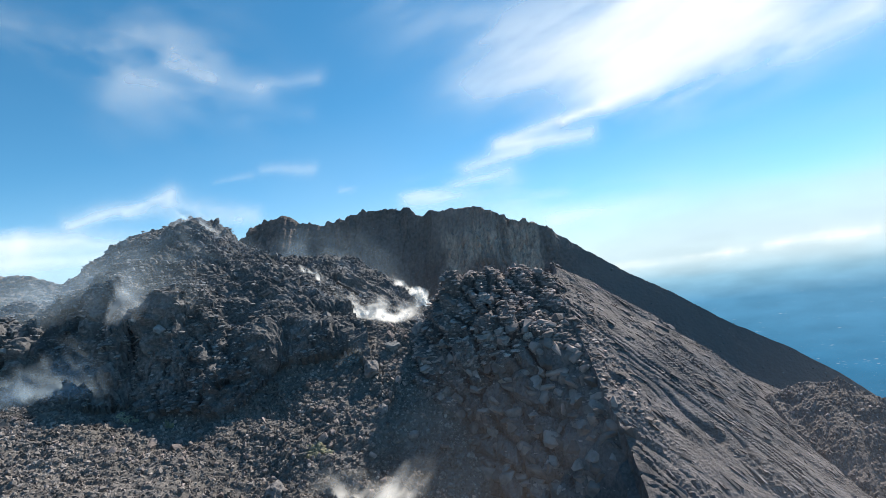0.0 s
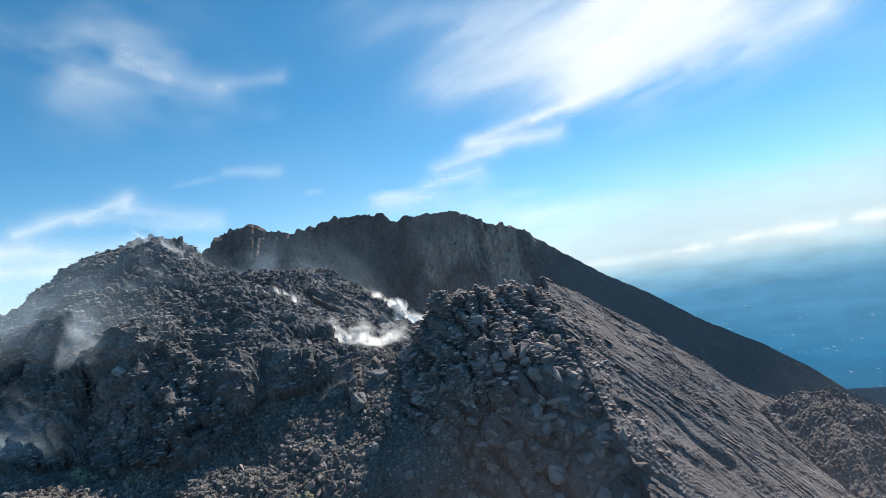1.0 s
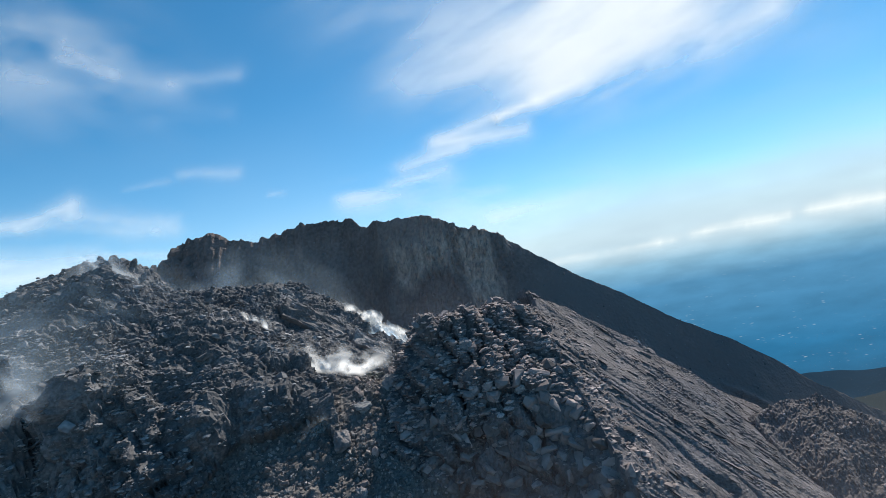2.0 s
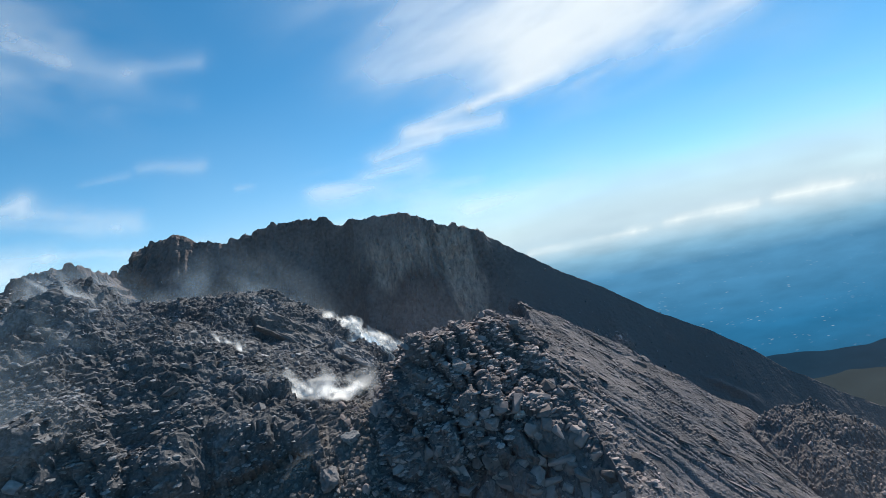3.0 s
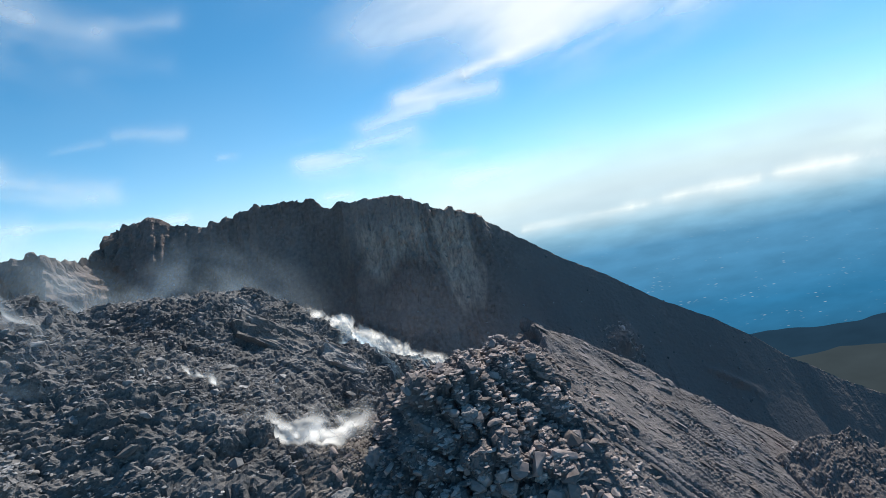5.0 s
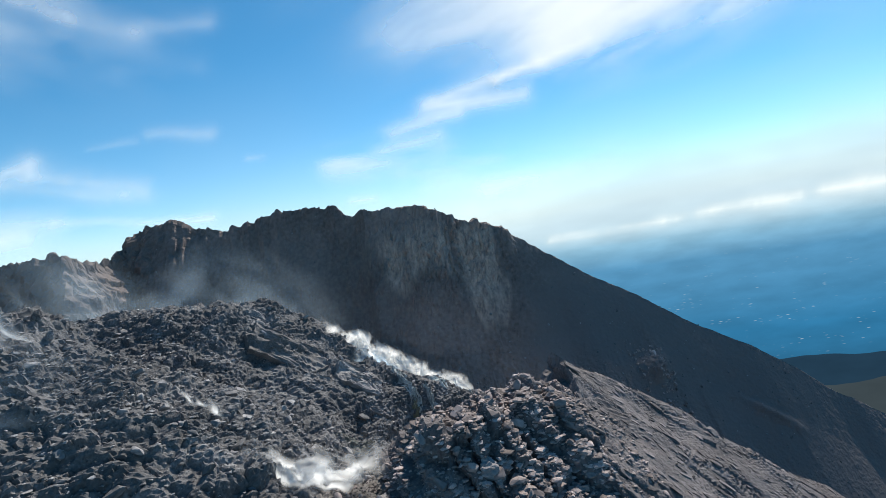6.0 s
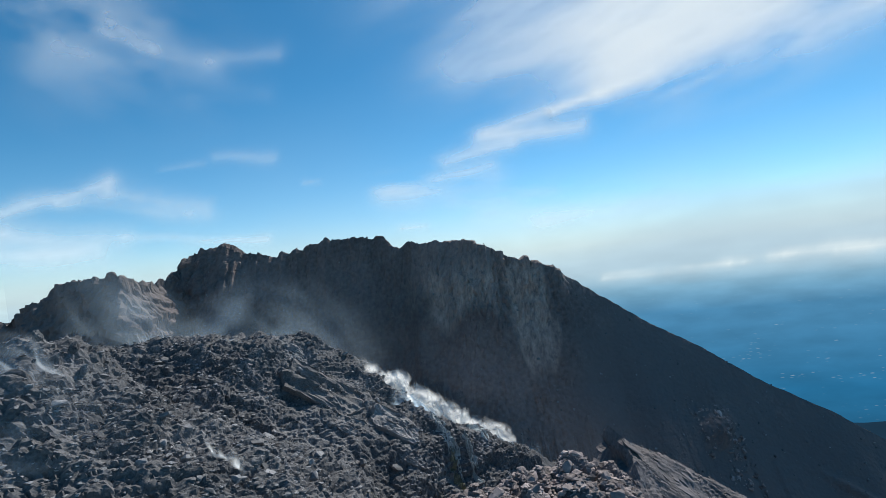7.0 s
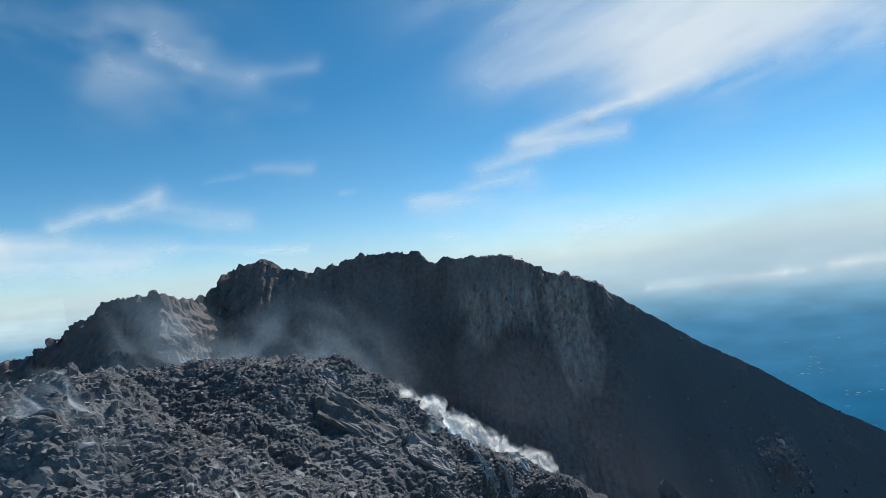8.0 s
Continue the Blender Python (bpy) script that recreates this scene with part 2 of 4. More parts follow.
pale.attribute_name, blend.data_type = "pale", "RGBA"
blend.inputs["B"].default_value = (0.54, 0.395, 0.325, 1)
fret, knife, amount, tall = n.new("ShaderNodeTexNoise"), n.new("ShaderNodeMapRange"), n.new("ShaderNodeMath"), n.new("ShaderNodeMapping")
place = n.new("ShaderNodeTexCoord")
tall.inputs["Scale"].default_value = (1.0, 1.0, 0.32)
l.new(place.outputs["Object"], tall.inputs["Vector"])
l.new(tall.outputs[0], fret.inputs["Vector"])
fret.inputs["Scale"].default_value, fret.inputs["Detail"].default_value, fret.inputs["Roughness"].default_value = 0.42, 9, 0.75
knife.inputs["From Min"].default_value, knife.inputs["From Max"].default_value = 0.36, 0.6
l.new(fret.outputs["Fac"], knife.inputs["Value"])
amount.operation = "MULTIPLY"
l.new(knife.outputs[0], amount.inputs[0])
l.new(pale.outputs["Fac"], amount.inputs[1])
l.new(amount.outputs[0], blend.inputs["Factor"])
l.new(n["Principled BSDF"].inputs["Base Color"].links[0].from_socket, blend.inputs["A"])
ash, cover = n.new("ShaderNodeAttribute"), n.new("ShaderNodeMix")
ash.attribute_name, cover.data_type = "ash", "RGBA"
cover.inputs["B"].default_value = (0.165, 0.142, 0.136, 1)
l.new(ash.outputs["Fac"], cover.inputs["Factor"])
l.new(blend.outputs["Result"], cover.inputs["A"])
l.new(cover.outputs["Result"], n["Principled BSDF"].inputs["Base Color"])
FORM_MATERIAL = [M_FLOOR, M_WALL, M_DOME, M_APRON, M_SPINE, M_RIDGE]

# ---------------------------------------------------------------- the terrain


def mesh_from(name, verts, faces, mats, smooth=False):
    me = bpy.data.meshes.new(name)
    me.from_pydata(verts, [], faces)
    for m in mats:
        me.materials.append(m)
    if smooth:
        me.shade_smooth()
    me.update()
    return me


def patches(xs, ys):
    """A sheet over the grid, cut into one mesh per form. Returns {form: (verts, faces)}."""
    gx, gy = np.meshgrid(xs, ys)
    pts, _, who = ground_at(gx, gy)
    pts = pts.reshape(-1, 3)
    nx = len(xs)
    j, i = np.mgrid[0:len(ys) - 1, 0:nx - 1]
    a = (j * nx + i).reshape(-1)
    quads = np.stack([a, a + 1, a + nx + 1, a + nx], 1)
    owner = who[:-1, :-1].reshape(-1)
    out = {}
    for k in range(len(FORMS)):
        q = quads[owner == k]
        if len(q):
            used, back = np.unique(q, return_inverse=True)
            out[k] = (pts[used], back.reshape(-1, 4))
    return out


SHEETS = [patches(np.concatenate([np.arange(-130, 24, 0.5), np.arange(24, 112, 0.34), np.arange(112, 130.1, 0.5)]), np.concatenate([np.arange(70, 150, 0.38), np.arange(150, 236.1, 0.5)])),
          patches(np.concatenate([np.arange(-330, -210, 3.0), np.arange(-210, -130, 1.0), np.arange(-130, 130, 0.8), np.arange(130, 330, 2.0), np.arange(330, 571, 6.0)]), np.concatenate([np.arange(236, 262, 1.5), np.arange(262, 334, 0.6), np.arange(334, 460, 4)])),
          patches(np.concatenate([np.arange(-330, -130, 4.0), [-130.0]]), np.arange(-80, 236.1, 4)),
          patches(np.arange(130, 570.1, 4.0), np.arange(-80, 236.1, 4)),
          patches(np.arange(-130, 130.1, 2.5), np.arange(-80, 70.1, 2.5))]
FORM_LABEL = {"crater_floor": "dark grey ash and scree on the crater floor", "crater_wall": "dark crater rim wall of banded volcanic rock with talus",
              "lava_dome": "black blocky lava dome with steaming cracks", "rubble_apron": "loose grey lava rubble apron below the dome",
              "lava_spine": "grey andesite lava spine with a fractured face and smooth slab", "rubble_ridge": "brownish ridge of loose volcanic rubble"}
for k, (name, _) in enumerate(FORMS):
    verts, faces, base = [], [], 0
    for sheet in SHEETS:
        if k in sheet:
            v, f = sheet[k]
            verts.append(v)
            faces.append(f + base)
            base += len(v)
    if verts:
        ob = new(name, mesh_from(name, np.concatenate(verts).tolist(), np.concatenate(faces).tolist(), [FORM_MATERIAL[k]]))
        tagged(ob, FORM_LABEL[name], "terrain", kind="structure")
        if name == "crater_wall":
            # paler rock colour high on the cliff, in streaks
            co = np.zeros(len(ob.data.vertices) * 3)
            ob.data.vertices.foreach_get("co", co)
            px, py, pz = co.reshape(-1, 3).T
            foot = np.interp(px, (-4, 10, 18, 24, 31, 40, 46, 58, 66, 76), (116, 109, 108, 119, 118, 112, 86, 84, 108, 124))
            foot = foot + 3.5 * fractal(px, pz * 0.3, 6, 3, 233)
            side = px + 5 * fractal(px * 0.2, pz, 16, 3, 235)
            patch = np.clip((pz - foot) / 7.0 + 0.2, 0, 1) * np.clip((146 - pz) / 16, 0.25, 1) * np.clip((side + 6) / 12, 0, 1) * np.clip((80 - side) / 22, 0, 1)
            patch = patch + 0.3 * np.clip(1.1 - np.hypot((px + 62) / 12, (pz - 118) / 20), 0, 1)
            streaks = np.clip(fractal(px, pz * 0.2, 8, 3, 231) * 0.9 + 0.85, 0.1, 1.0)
            lies = np.clip((px - 62 + 0.35 * (110 - pz)) / 26 + 0.5 * fractal(px, pz * 0.6, 18, 4, 241), 0, 0.85) + 0.9 * np.clip((-118 - px) / 10, 0, 1)
            lies = np.clip(lies - 0.9 * np.exp(-((px - 132) / 5) ** 2 - ((pz - 60 + (px - 132)) / 7) ** 2) - 0.6 * np.exp(-((px - 165) / 5) ** 2 - ((pz - 55 + (px - 165)) / 5) ** 2), 0, 1)
            ob.data.attributes.new("ash", "FLOAT", "POINT").data.foreach_set("value", lies.astype(np.float32))
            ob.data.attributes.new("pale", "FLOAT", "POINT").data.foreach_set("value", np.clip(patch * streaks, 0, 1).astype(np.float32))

# ---------------------------------------------------------------- loose rock


def hull(seed, points=13, flat=0.75):
    """One angular rock about 1 m across: the hull of a few random points. Returns its points and triangles."""
    rnd = random.Random(seed)
    bm = bmesh.new()
    for _ in range(points):
        p = Vector((rnd.gauss(0, 1), rnd.gauss(0, 1), rnd.gauss(0, 1))).normalized() * rnd.uniform(0.8, 1.0) * 0.5
        bm.verts.new((max(-0.4, min(0.4, p.x)) * 1.25, max(-0.36, min(0.36, p.y)) * (0.75 + 0.3 * (seed % 3) / 2), p.z * flat))
    made = bmesh.ops.convex_hull(bm, input=bm.verts)
    bmesh.ops.delete(bm, geom=list({v for v in made["geom_interior"] if isinstance(v, bmesh.types.BMVert)}), context="VERTS")
    bmesh.ops.triangulate(bm, faces=bm.faces)
    bm.verts.index_update()
    v, f = [tuple(p.co) for p in bm.verts], [[q.index for q in t.verts] for t in bm.faces]
    bm.free()
    return np.array(v), np.array(f)


def boxy(seed, points=17, flat=0.8):
    """A blocky rock with worn corners, about 1 m across."""
    rnd = random.Random(seed)
    bm = bmesh.new()
    for _ in range(points):
        c = [rnd.gauss(0, 1) for _ in range(3)]
        c = [math.copysign(abs(a) ** 0.8, a) for a in c]
        long = max(abs(a) for a in c) * rnd.uniform(1.0, 1.18)
        size = math.sqrt(sum((a / long) ** 2 for a in c)) ** 0.6
        bm.verts.new((c[0] / long / size * 0.56, c[1] / long / size * 0.44, c[2] / long / size * 0.54 * flat))
    made = bmesh.ops.convex_hull(bm, input=bm.verts)
    bmesh.ops.delete(bm, geom=list({v for v in made["geom_interior"] if isinstance(v, bmesh.types.BMVert)}), context="VERTS")
    bmesh.ops.triangulate(bm, faces=bm.faces)
    bm.verts.index_update()
    v, f = [tuple(p.co) for p in bm.verts], [[q.index for q in t.verts] for t in bm.faces]
    bm.free()
    return np.array(v), np.array(f)


ROCKS = [hull(900 + k, 8 + k % 4, 0.45 + 0.09 * (k % 6)) for k in range(16)]
BLOCKS = [boxy(700 + k, 15 + k % 5, 0.55 + 0.1 * (k % 5)) for k in range(15)]
ROCKS = ROCKS[:9] + BLOCKS[:7]


def rock_material(name, dark, light, per_object):
    m = material(name, dark, light, 0.7, bump=0.5)
    n, l = m.node_tree.nodes, m.node_tree.links
    source = n.new("ShaderNodeObjectInfo").outputs["Random"] if per_object else n.new("ShaderNodeNewGeometry").outputs["Random Per Island"]
    curve = n.new("ShaderNodeMapRange")
    curve.inputs["To Min"].default_value, curve.inputs["To Max"].default_value = 0.55, 1.5
    l.new(source, curve.inputs["Value"])
    b, ramp = n["Principled BSDF"], next(x for x in n if x.bl_idname == "ShaderNodeValToRGB")
    scale = n.new("ShaderNodeVectorMath")
    scale.operation = "SCALE"
    l.new(ramp.outputs["Color"], scale.inputs[0])
    l.new(curve.outputs["Result"], scale.inputs["Scale"])
    l.new(scale.outputs[0], b.inputs["Base Color"])
    return m


def rotation(rng, count):
    q = rng.normal(size=(count, 4))
    q /= np.linalg.norm(q, axis=1, keepdims=True)
    w, x, y, z = q.T
    return np.stack([np.stack([1 - 2 * (y * y + z * z), 2 * (x * y - z * w), 2 * (x * z + y * w)], -1),
                     np.stack([2 * (x * y + z * w), 1 - 2 * (x * x + z * z), 2 * (y * z - x * w)], -1),
                     np.stack([2 * (x * z - y * w), 2 * (y * z + x * w), 1 - 2 * (x * x + y * y)], -1)], 1)


def scatter(form, box, count, small, large, power, seed, bare=None, proud=0.06):
    """Places, turns and sizes for loose rock over a stretch of the plan, on one form only."""
    rng = np.random.default_rng(seed)
    x, y = rng.uniform(box[0], box[1], count), rng.uniform(box[2], box[3], count)
    clump = fractal(x, y, 11, 3, seed + 7) + rng.normal(0, 0.5, count)
    p, n, who = ground_at(x, y)
    keep = (who == [f for f, _ in FORMS].index(form)) & (clump > (-0.35 if form == "lava_dome" else -0.75))
    if bare is not None:
        keep &= (y > bare) | (rng.uniform(0, 1, count) < 0.95)
    if form == "lava_dome":
        keep &= rng.uniform(0, 1, count) > 0.9 * np.exp(-((x + 26) / 14) ** 2 - ((y - 210) / 19) ** 2)
    p, n = p[keep], n[keep]
    size = small * (large / small) ** (rng.uniform(0, 1, len(p)) ** power)
    lie = np.diag([1.15, 1.0, 0.5]) if form in ("lava_dome", "lava_spine") else np.eye(3)
    return p + n * size[:, None] * proud, lie @ rotation(rng, len(p)), size


def joined(name, spots, mat, label, category):
    p, r, size = spots
    verts, faces, base = [], [], 0
    for k in range(len(p)):
        v, f = ROCKS[k % len(ROCKS)]
        verts.append((v * size[k]) @ r[k].T + p[k])
        faces.append(f + base)
        base += len(v)
    ob = new(name, mesh_from(name, np.concatenate(verts).tolist(), np.concatenate(faces).tolist(), [mat]))
    return tagged(ob, label, category, kind="stuff")


R_DARK = rock_material("loose_dark_lava", (0.075, 0.073, 0.0745), (0.28, 0.272, 0.274), False)
R_GREY = rock_material("loose_grey_lava", (0.085, 0.075, 0.07), (0.27, 0.238, 0.222), False)
R_BROWN = rock_material("loose_brown_lava", (0.085, 0.073, 0.071), (0.33, 0.283, 0.274), False)
joined("dome_rubble", scatter("lava_dome", (-125, 34, 95, 246), 56000, 0.25, 1.5, 2.3, 11, 124), R_DARK, "dark angular lava rubble strewn over the dome", "rubble")
joined("front_rubble", scatter("lava_dome", (-104, -26, 100, 124), 15000, 0.3, 1.6, 2.0, 28), R_DARK, "dark broken rock clinging to the dome's steep front", "rubble")
joined("apron_rubble", scatter("rubble_apron", (-110, 10, 72, 160), 46000, 0.22, 1.2, 2.2, 12), R_GREY, "small grey lava rubble on the apron", "rubble")
R_SPINE = rock_material("loose_spine_rock", (0.13, 0.107, 0.1), (0.4, 0.33, 0.31), False)
joined("spine_rubble", scatter("lava_spine", (-10, 30, 112, 144), 3600, 0.35, 1.7, 1.8, 13), R_SPINE, "grey broken rock on the face and crown of the spine", "rubble")
joined("apron_pebbles", scatter("rubble_apron", (-88, 4, 74, 114), 14000, 0.25, 0.9, 1.6, 27), R_GREY, "pale grey pebbles thick on the lower apron", "rubble")
joined("crown_boulders", scatter("lava_spine", (-10, 28, 110, 142), 2600, 0.6, 2.0, 1.7, 19, None, 0.02), R_SPINE, "grey tumbled boulders piled on the crown of the spine", "boulders")
joined("face_rubble", scatter("lava_spine", (-9, 30, 84, 114), 900, 0.4, 1.6, 2.0, 20), R_SPINE, "broken stones lodged on the fractured face of the spine", "rubble")
joined("slab_rubble", scatter("lava_spine", (30, 115, 70, 152), 2500, 0.15, 0.7, 2.2, 14), R_GREY, "small stones lying on the spine's slab", "rubble")
joined("ridge_rubble", scatter("rubble_ridge", (60, 160, 80, 160), 13000, 0.2, 1.1, 2.6, 15), R_BROWN, "brownish loose stones on the rubble ridge", "rubble")
joined("shoulder_rubble", scatter("lava_spine", (26, 38, 92, 132), 2000, 0.3, 1.7, 2.2, 17), R_SPINE, "grey broken rock spilling from the crown onto the slab", "rubble")
joined("wall_rubble", scatter("crater_wall", (-200, 220, 238, 326), 4000, 0.3, 1.6, 3.0, 16), R_DARK, "dark stones on the crater wall and its talus", "rubble")

joined("outcrop_rubble", scatter("crater_wall", (116, 138, 255, 275), 420, 0.5, 2.8, 1.8, 18), R_SPINE, "grey outcrop of broken rock on the dark flank", "rubble")

# blocks that can be picked out one by one, as parts of their form
B_GREY = rock_material("grey_block", (0.14, 0.115, 0.107), (0.3, 0.247, 0.232), True)
B_DARK = rock_material("dark_block", (0.082, 0.08, 0.081), (0.27, 0.262, 0.264), True)
B_BROWN = rock_material("brown_block", (0.12, 0.099, 0.095), (0.33, 0.272, 0.262), True)


def block_meshes(name, mat):
    return [mesh_from(name, v.tolist(), f.tolist(), [mat]) for v, f in BLOCKS]


def place_blocks(parent, name, meshes, spots, most=300):
    p, r, size = spots
    order = np.argsort(-size)[:most]
    for n, k in enumerate(order):
        ob = new(name, meshes[n % len(meshes)])
        ob.parent = parent
        ob.matrix_basis = Matrix.Translation(p[k].tolist()) @ Matrix(r[k].tolist()).to_4x4() @ Matrix.Diagonal((size[k] * (0.85 + 0.05 * (n % 9)), size[k] * (0.75 + 0.06 * (n % 7)), size[k] * (0.7 + 0.07 * (n % 5)), 1))


GREY_BLOCKS, DARK_BLOCKS, BROWN_BLOCKS = block_meshes("grey_block", B_GREY), block_meshes("dark_block", B_DARK), block_meshes("brown_block", B_BROWN)
place_blocks(bpy.data.objects["lava_spine"], "block", GREY_BLOCKS, scatter("lava_spine", (-6, 30, 88, 116), 1100, 1.7, 4.6, 1.3, 21, None, -0.18), 200)
place_blocks(bpy.data.objects["lava_spine"], "block", GREY_BLOCKS, scatter("lava_spine", (-6, 28, 114, 140), 900, 1.0, 2.6, 1.6, 25, None, 0.0), 100)
place_blocks(bpy.data.objects["lava_dome"], "block", DARK_BLOCKS, scatter("lava_dome", (-105, -5, 100, 236), 900, 1.2, 3.2, 2.6, 22, 124), 220)
place_blocks(bpy.data.objects["rubble_apron"], "block", GREY_BLOCKS, scatter("rubble_apron", (-90, 0, 85, 150), 900, 0.7, 2.3, 2.4, 23))
place_blocks(bpy.data.objects["rubble_ridge"], "block", BROWN_BLOCKS, scatter("rubble_ridge", (70, 130, 100, 145), 900, 0.4, 1.2, 1.8, 24))


def plate_spots(count, small, large, power, seed):
    """Split plates lying on the spine's slab, long side down the slope."""
    p, r, size = scatter("lava_spine", (27, 112, 66, 150), count, small, large, power, seed)
    rng = np.random.default_rng(seed + 1)
    down, up = np.array([0.66, -0.44, -0.61]), np.array([0.555, -0.37, 0.74])
    turns = []
    for k in range(len(p)):
        a = rng.normal(0, 0.24)
        d = down * math.cos(a) + np.cross(up, down) * math.sin(a) + up * rng.normal(0, 0.07)
        d /= np.linalg.norm(d)
        n = up + np.cross(d, up) * rng.normal(0, 0.16)
        n -= d * (n @ d)
        n /= np.linalg.norm(n)
        turns.append(np.stack([d, np.cross(n, d), n], 1) @ np.diag([rng.uniform(1.0, 1.9), rng.uniform(0.55, 1.0), rng.uniform(0.22, 0.42)]))
    return p - up * size[:, None] * 0.03, np.array(turns), size


R_PLATE = rock_material("split_plate", (0.09, 0.079, 0.078), (0.215, 0.188, 0.185), False)
B_PLATE = rock_material("split_plate_single", (0.09, 0.079, 0.078), (0.215, 0.188, 0.185), True)
joined("slab_plates", plate_spots(6500, 0.3, 1.5, 1.8, 31), R_PLATE, "thin split rock plates covering the spine's slab", "rock plates")
place_blocks(bpy.data.objects["lava_spine"], "plate", block_meshes("plate", B_PLATE), plate_spots(420, 1.2, 2.8, 1.8, 35))


def boulder(x, y, size, stretch, turn, mat, label, sunk=0.12):
    """A single large boulder with chipped, uneven sides, half sunk in the rubble."""
    seed = int(abs(x * 10 + y))
    rnd = random.Random(seed)
    cuts = [(Vector((rnd.gauss(0, 1), rnd.gauss(0, 1), rnd.gauss(0, 1))).normalized(), rnd.uniform(0.3, 0.44)) for _ in range(13)]
    bm = bmesh.new()
    bmesh.ops.create_icosphere(bm, subdivisions=4, radius=0.5)
    for v in bm.verts:
        for way, far in cuts:
            over = v.co.dot(way) - far
            if over > 0:
                v.co -= way * over * 0.92
        v.co += v.co.normalized() * 0.1 * noise.fractal(v.co * 6 + Vector((seed, 0, 0)), 1.0, 2.0, 4)
        v.co = Vector((v.co.x * stretch[0], v.co.y * stretch[1], v.co.z * stretch[2]))
    me = bpy.data.meshes.new("boulder")
    bm.to_mesh(me)
    bm.free()
    me.materials.append(mat)
    p, n, _ = ground_at(np.array([float(x)]), np.array([float(y)]))
    ob = new("boulder", me)
    ob.matrix_basis = Matrix.Translation(p[0] + n[0] * size * sunk) @ Vector(n[0]).to_track_quat("Z", "Y").to_matrix().to_4x4() @ Euler((rnd.uniform(-0.2, 0.2), rnd.uniform(-0.2, 0.2), radians(turn))).to_matrix().to_4x4() @ Matrix.Scale(size, 4)
    return tagged(ob, label, "boulder", group="large boulders on the summit")


B_PALE = rock_material("pale_block", (0.3, 0.29, 0.29), (0.55, 0.535, 0.525), True)
B_PLAIN = rock_material("smooth_grey_block", (0.12, 0.11, 0.109), (0.25, 0.228, 0.223), True)
boulder(18, 112, 2.6, (0.9, 0.7, 1.3), 20, B_PALE, "pale grey angular boulder on the spine's fractured face")
boulder(-14.4, 125.5, 3.4, (1.2, 0.9, 0.6), 10, B_PALE, "pale flat-topped boulder at the spine's foot")
boulder(10.2, 121.5, 4.0, (1, 0.9, 0.9), 0, B_PLAIN, "smooth rounded grey boulder on the crown of the spine")
boulder(-7.5, 131, 5.0, (1, 0.9, 1.2), 30, B_PLAIN, "dark upright boulder in the rubble between dome and spine")
boulder(-19, 118, 5.0, (1, 0.9, 0.9), 70, B_PLAIN, "dark rounded boulder on the grey rubble apron")
B_SLAB = rock_material("flank_slab", (0.12, 0.112, 0.108), (0.26, 0.243, 0.236), True)


def slab(x, y, long, wide, thick, turn, lift, label):
    """A split sheet of lava lying along the dome's flank: an uneven outline, a gently rough top and a broken edge."""
    rnd = random.Random(int(abs(x * 13 + y * 3)))
    corners = []
    for k in range(11):
        a = 2 * math.pi * (k + rnd.uniform(-0.3, 0.3)) / 11
        reach = rnd.uniform(0.7, 1.05) / max(abs(math.cos(a)), abs(math.sin(a))) ** 0.6
        corners.append(Vector((math.cos(a) * reach * long / 2, math.sin(a) * reach * wide / 2, 0)))
    rim = [corners[k // 4].lerp(corners[(k // 4 + 1) % 11], (k % 4) / 4) for k in range(44)]
    rim = [p * (1 + 0.06 * noise.noise(p * 0.8 + Vector((x, y, 0)))) for p in rim]
    bm = bmesh.new()
    rings = []
    for share, height in [(0.96, -4.5), (1.02, 0.1), (1.0, 0.75)] + [(0.97 - 0.075 * k, 0.85 + 0.015 * k) for k in range(12)]:
        ring = []
        for p in rim:
            q = p * share
            broad = noise.fractal(Vector((q.x * 0.15 + x, q.y * 0.35, y)), 1.0, 2.0, 3)
            rough = noise.fractal(Vector((q.x * 0.9, q.y * 1.6, x)), 0.8, 2.0, 4)
            step = math.floor(3 * noise.noise(Vector((q.x * 0.1, q.y * 0.4, x + y)))) * 0.3
            ring.append(bm.verts.new((q.x, q.y, thick * (height + 0.7 * broad + 0.3 * rough + step * (share < 0.99)))))
        rings.append(ring)
    for low, high in zip(rings[:-1], rings[1:]):
        for k in range(44):
            bm.faces.new((low[k], low[(k + 1) % 44], high[(k + 1) % 44], high[k]))
    bm.faces.new(rings[-1])
    bmesh.ops.triangulate(bm, faces=bm.faces)
    me = bpy.data.meshes.new("lava_slab")
    bm.to_mesh(me)
    bm.free()
    me.materials.append(B_SLAB)
    p, _, _ = ground_at(np.array([float(x)]), np.array([float(y)]))
    up, down = Vector((0.57, -0.49, 0.66)).normalized(), Vector((0.82, 0.13, -0.56))
    down = (Matrix.Rotation(radians(turn), 3, up) @ (down - up * down.dot(up))).normalized()
    ob = new("lava_slab", me)
    ob.matrix_basis = Matrix.Translation(Vector(p[0]) + up * lift) @ Matrix((down, up.cross(down), up)).transposed().to_4x4()
    return tagged(ob, label, "rock slab", group="slabs on the dome's flank")


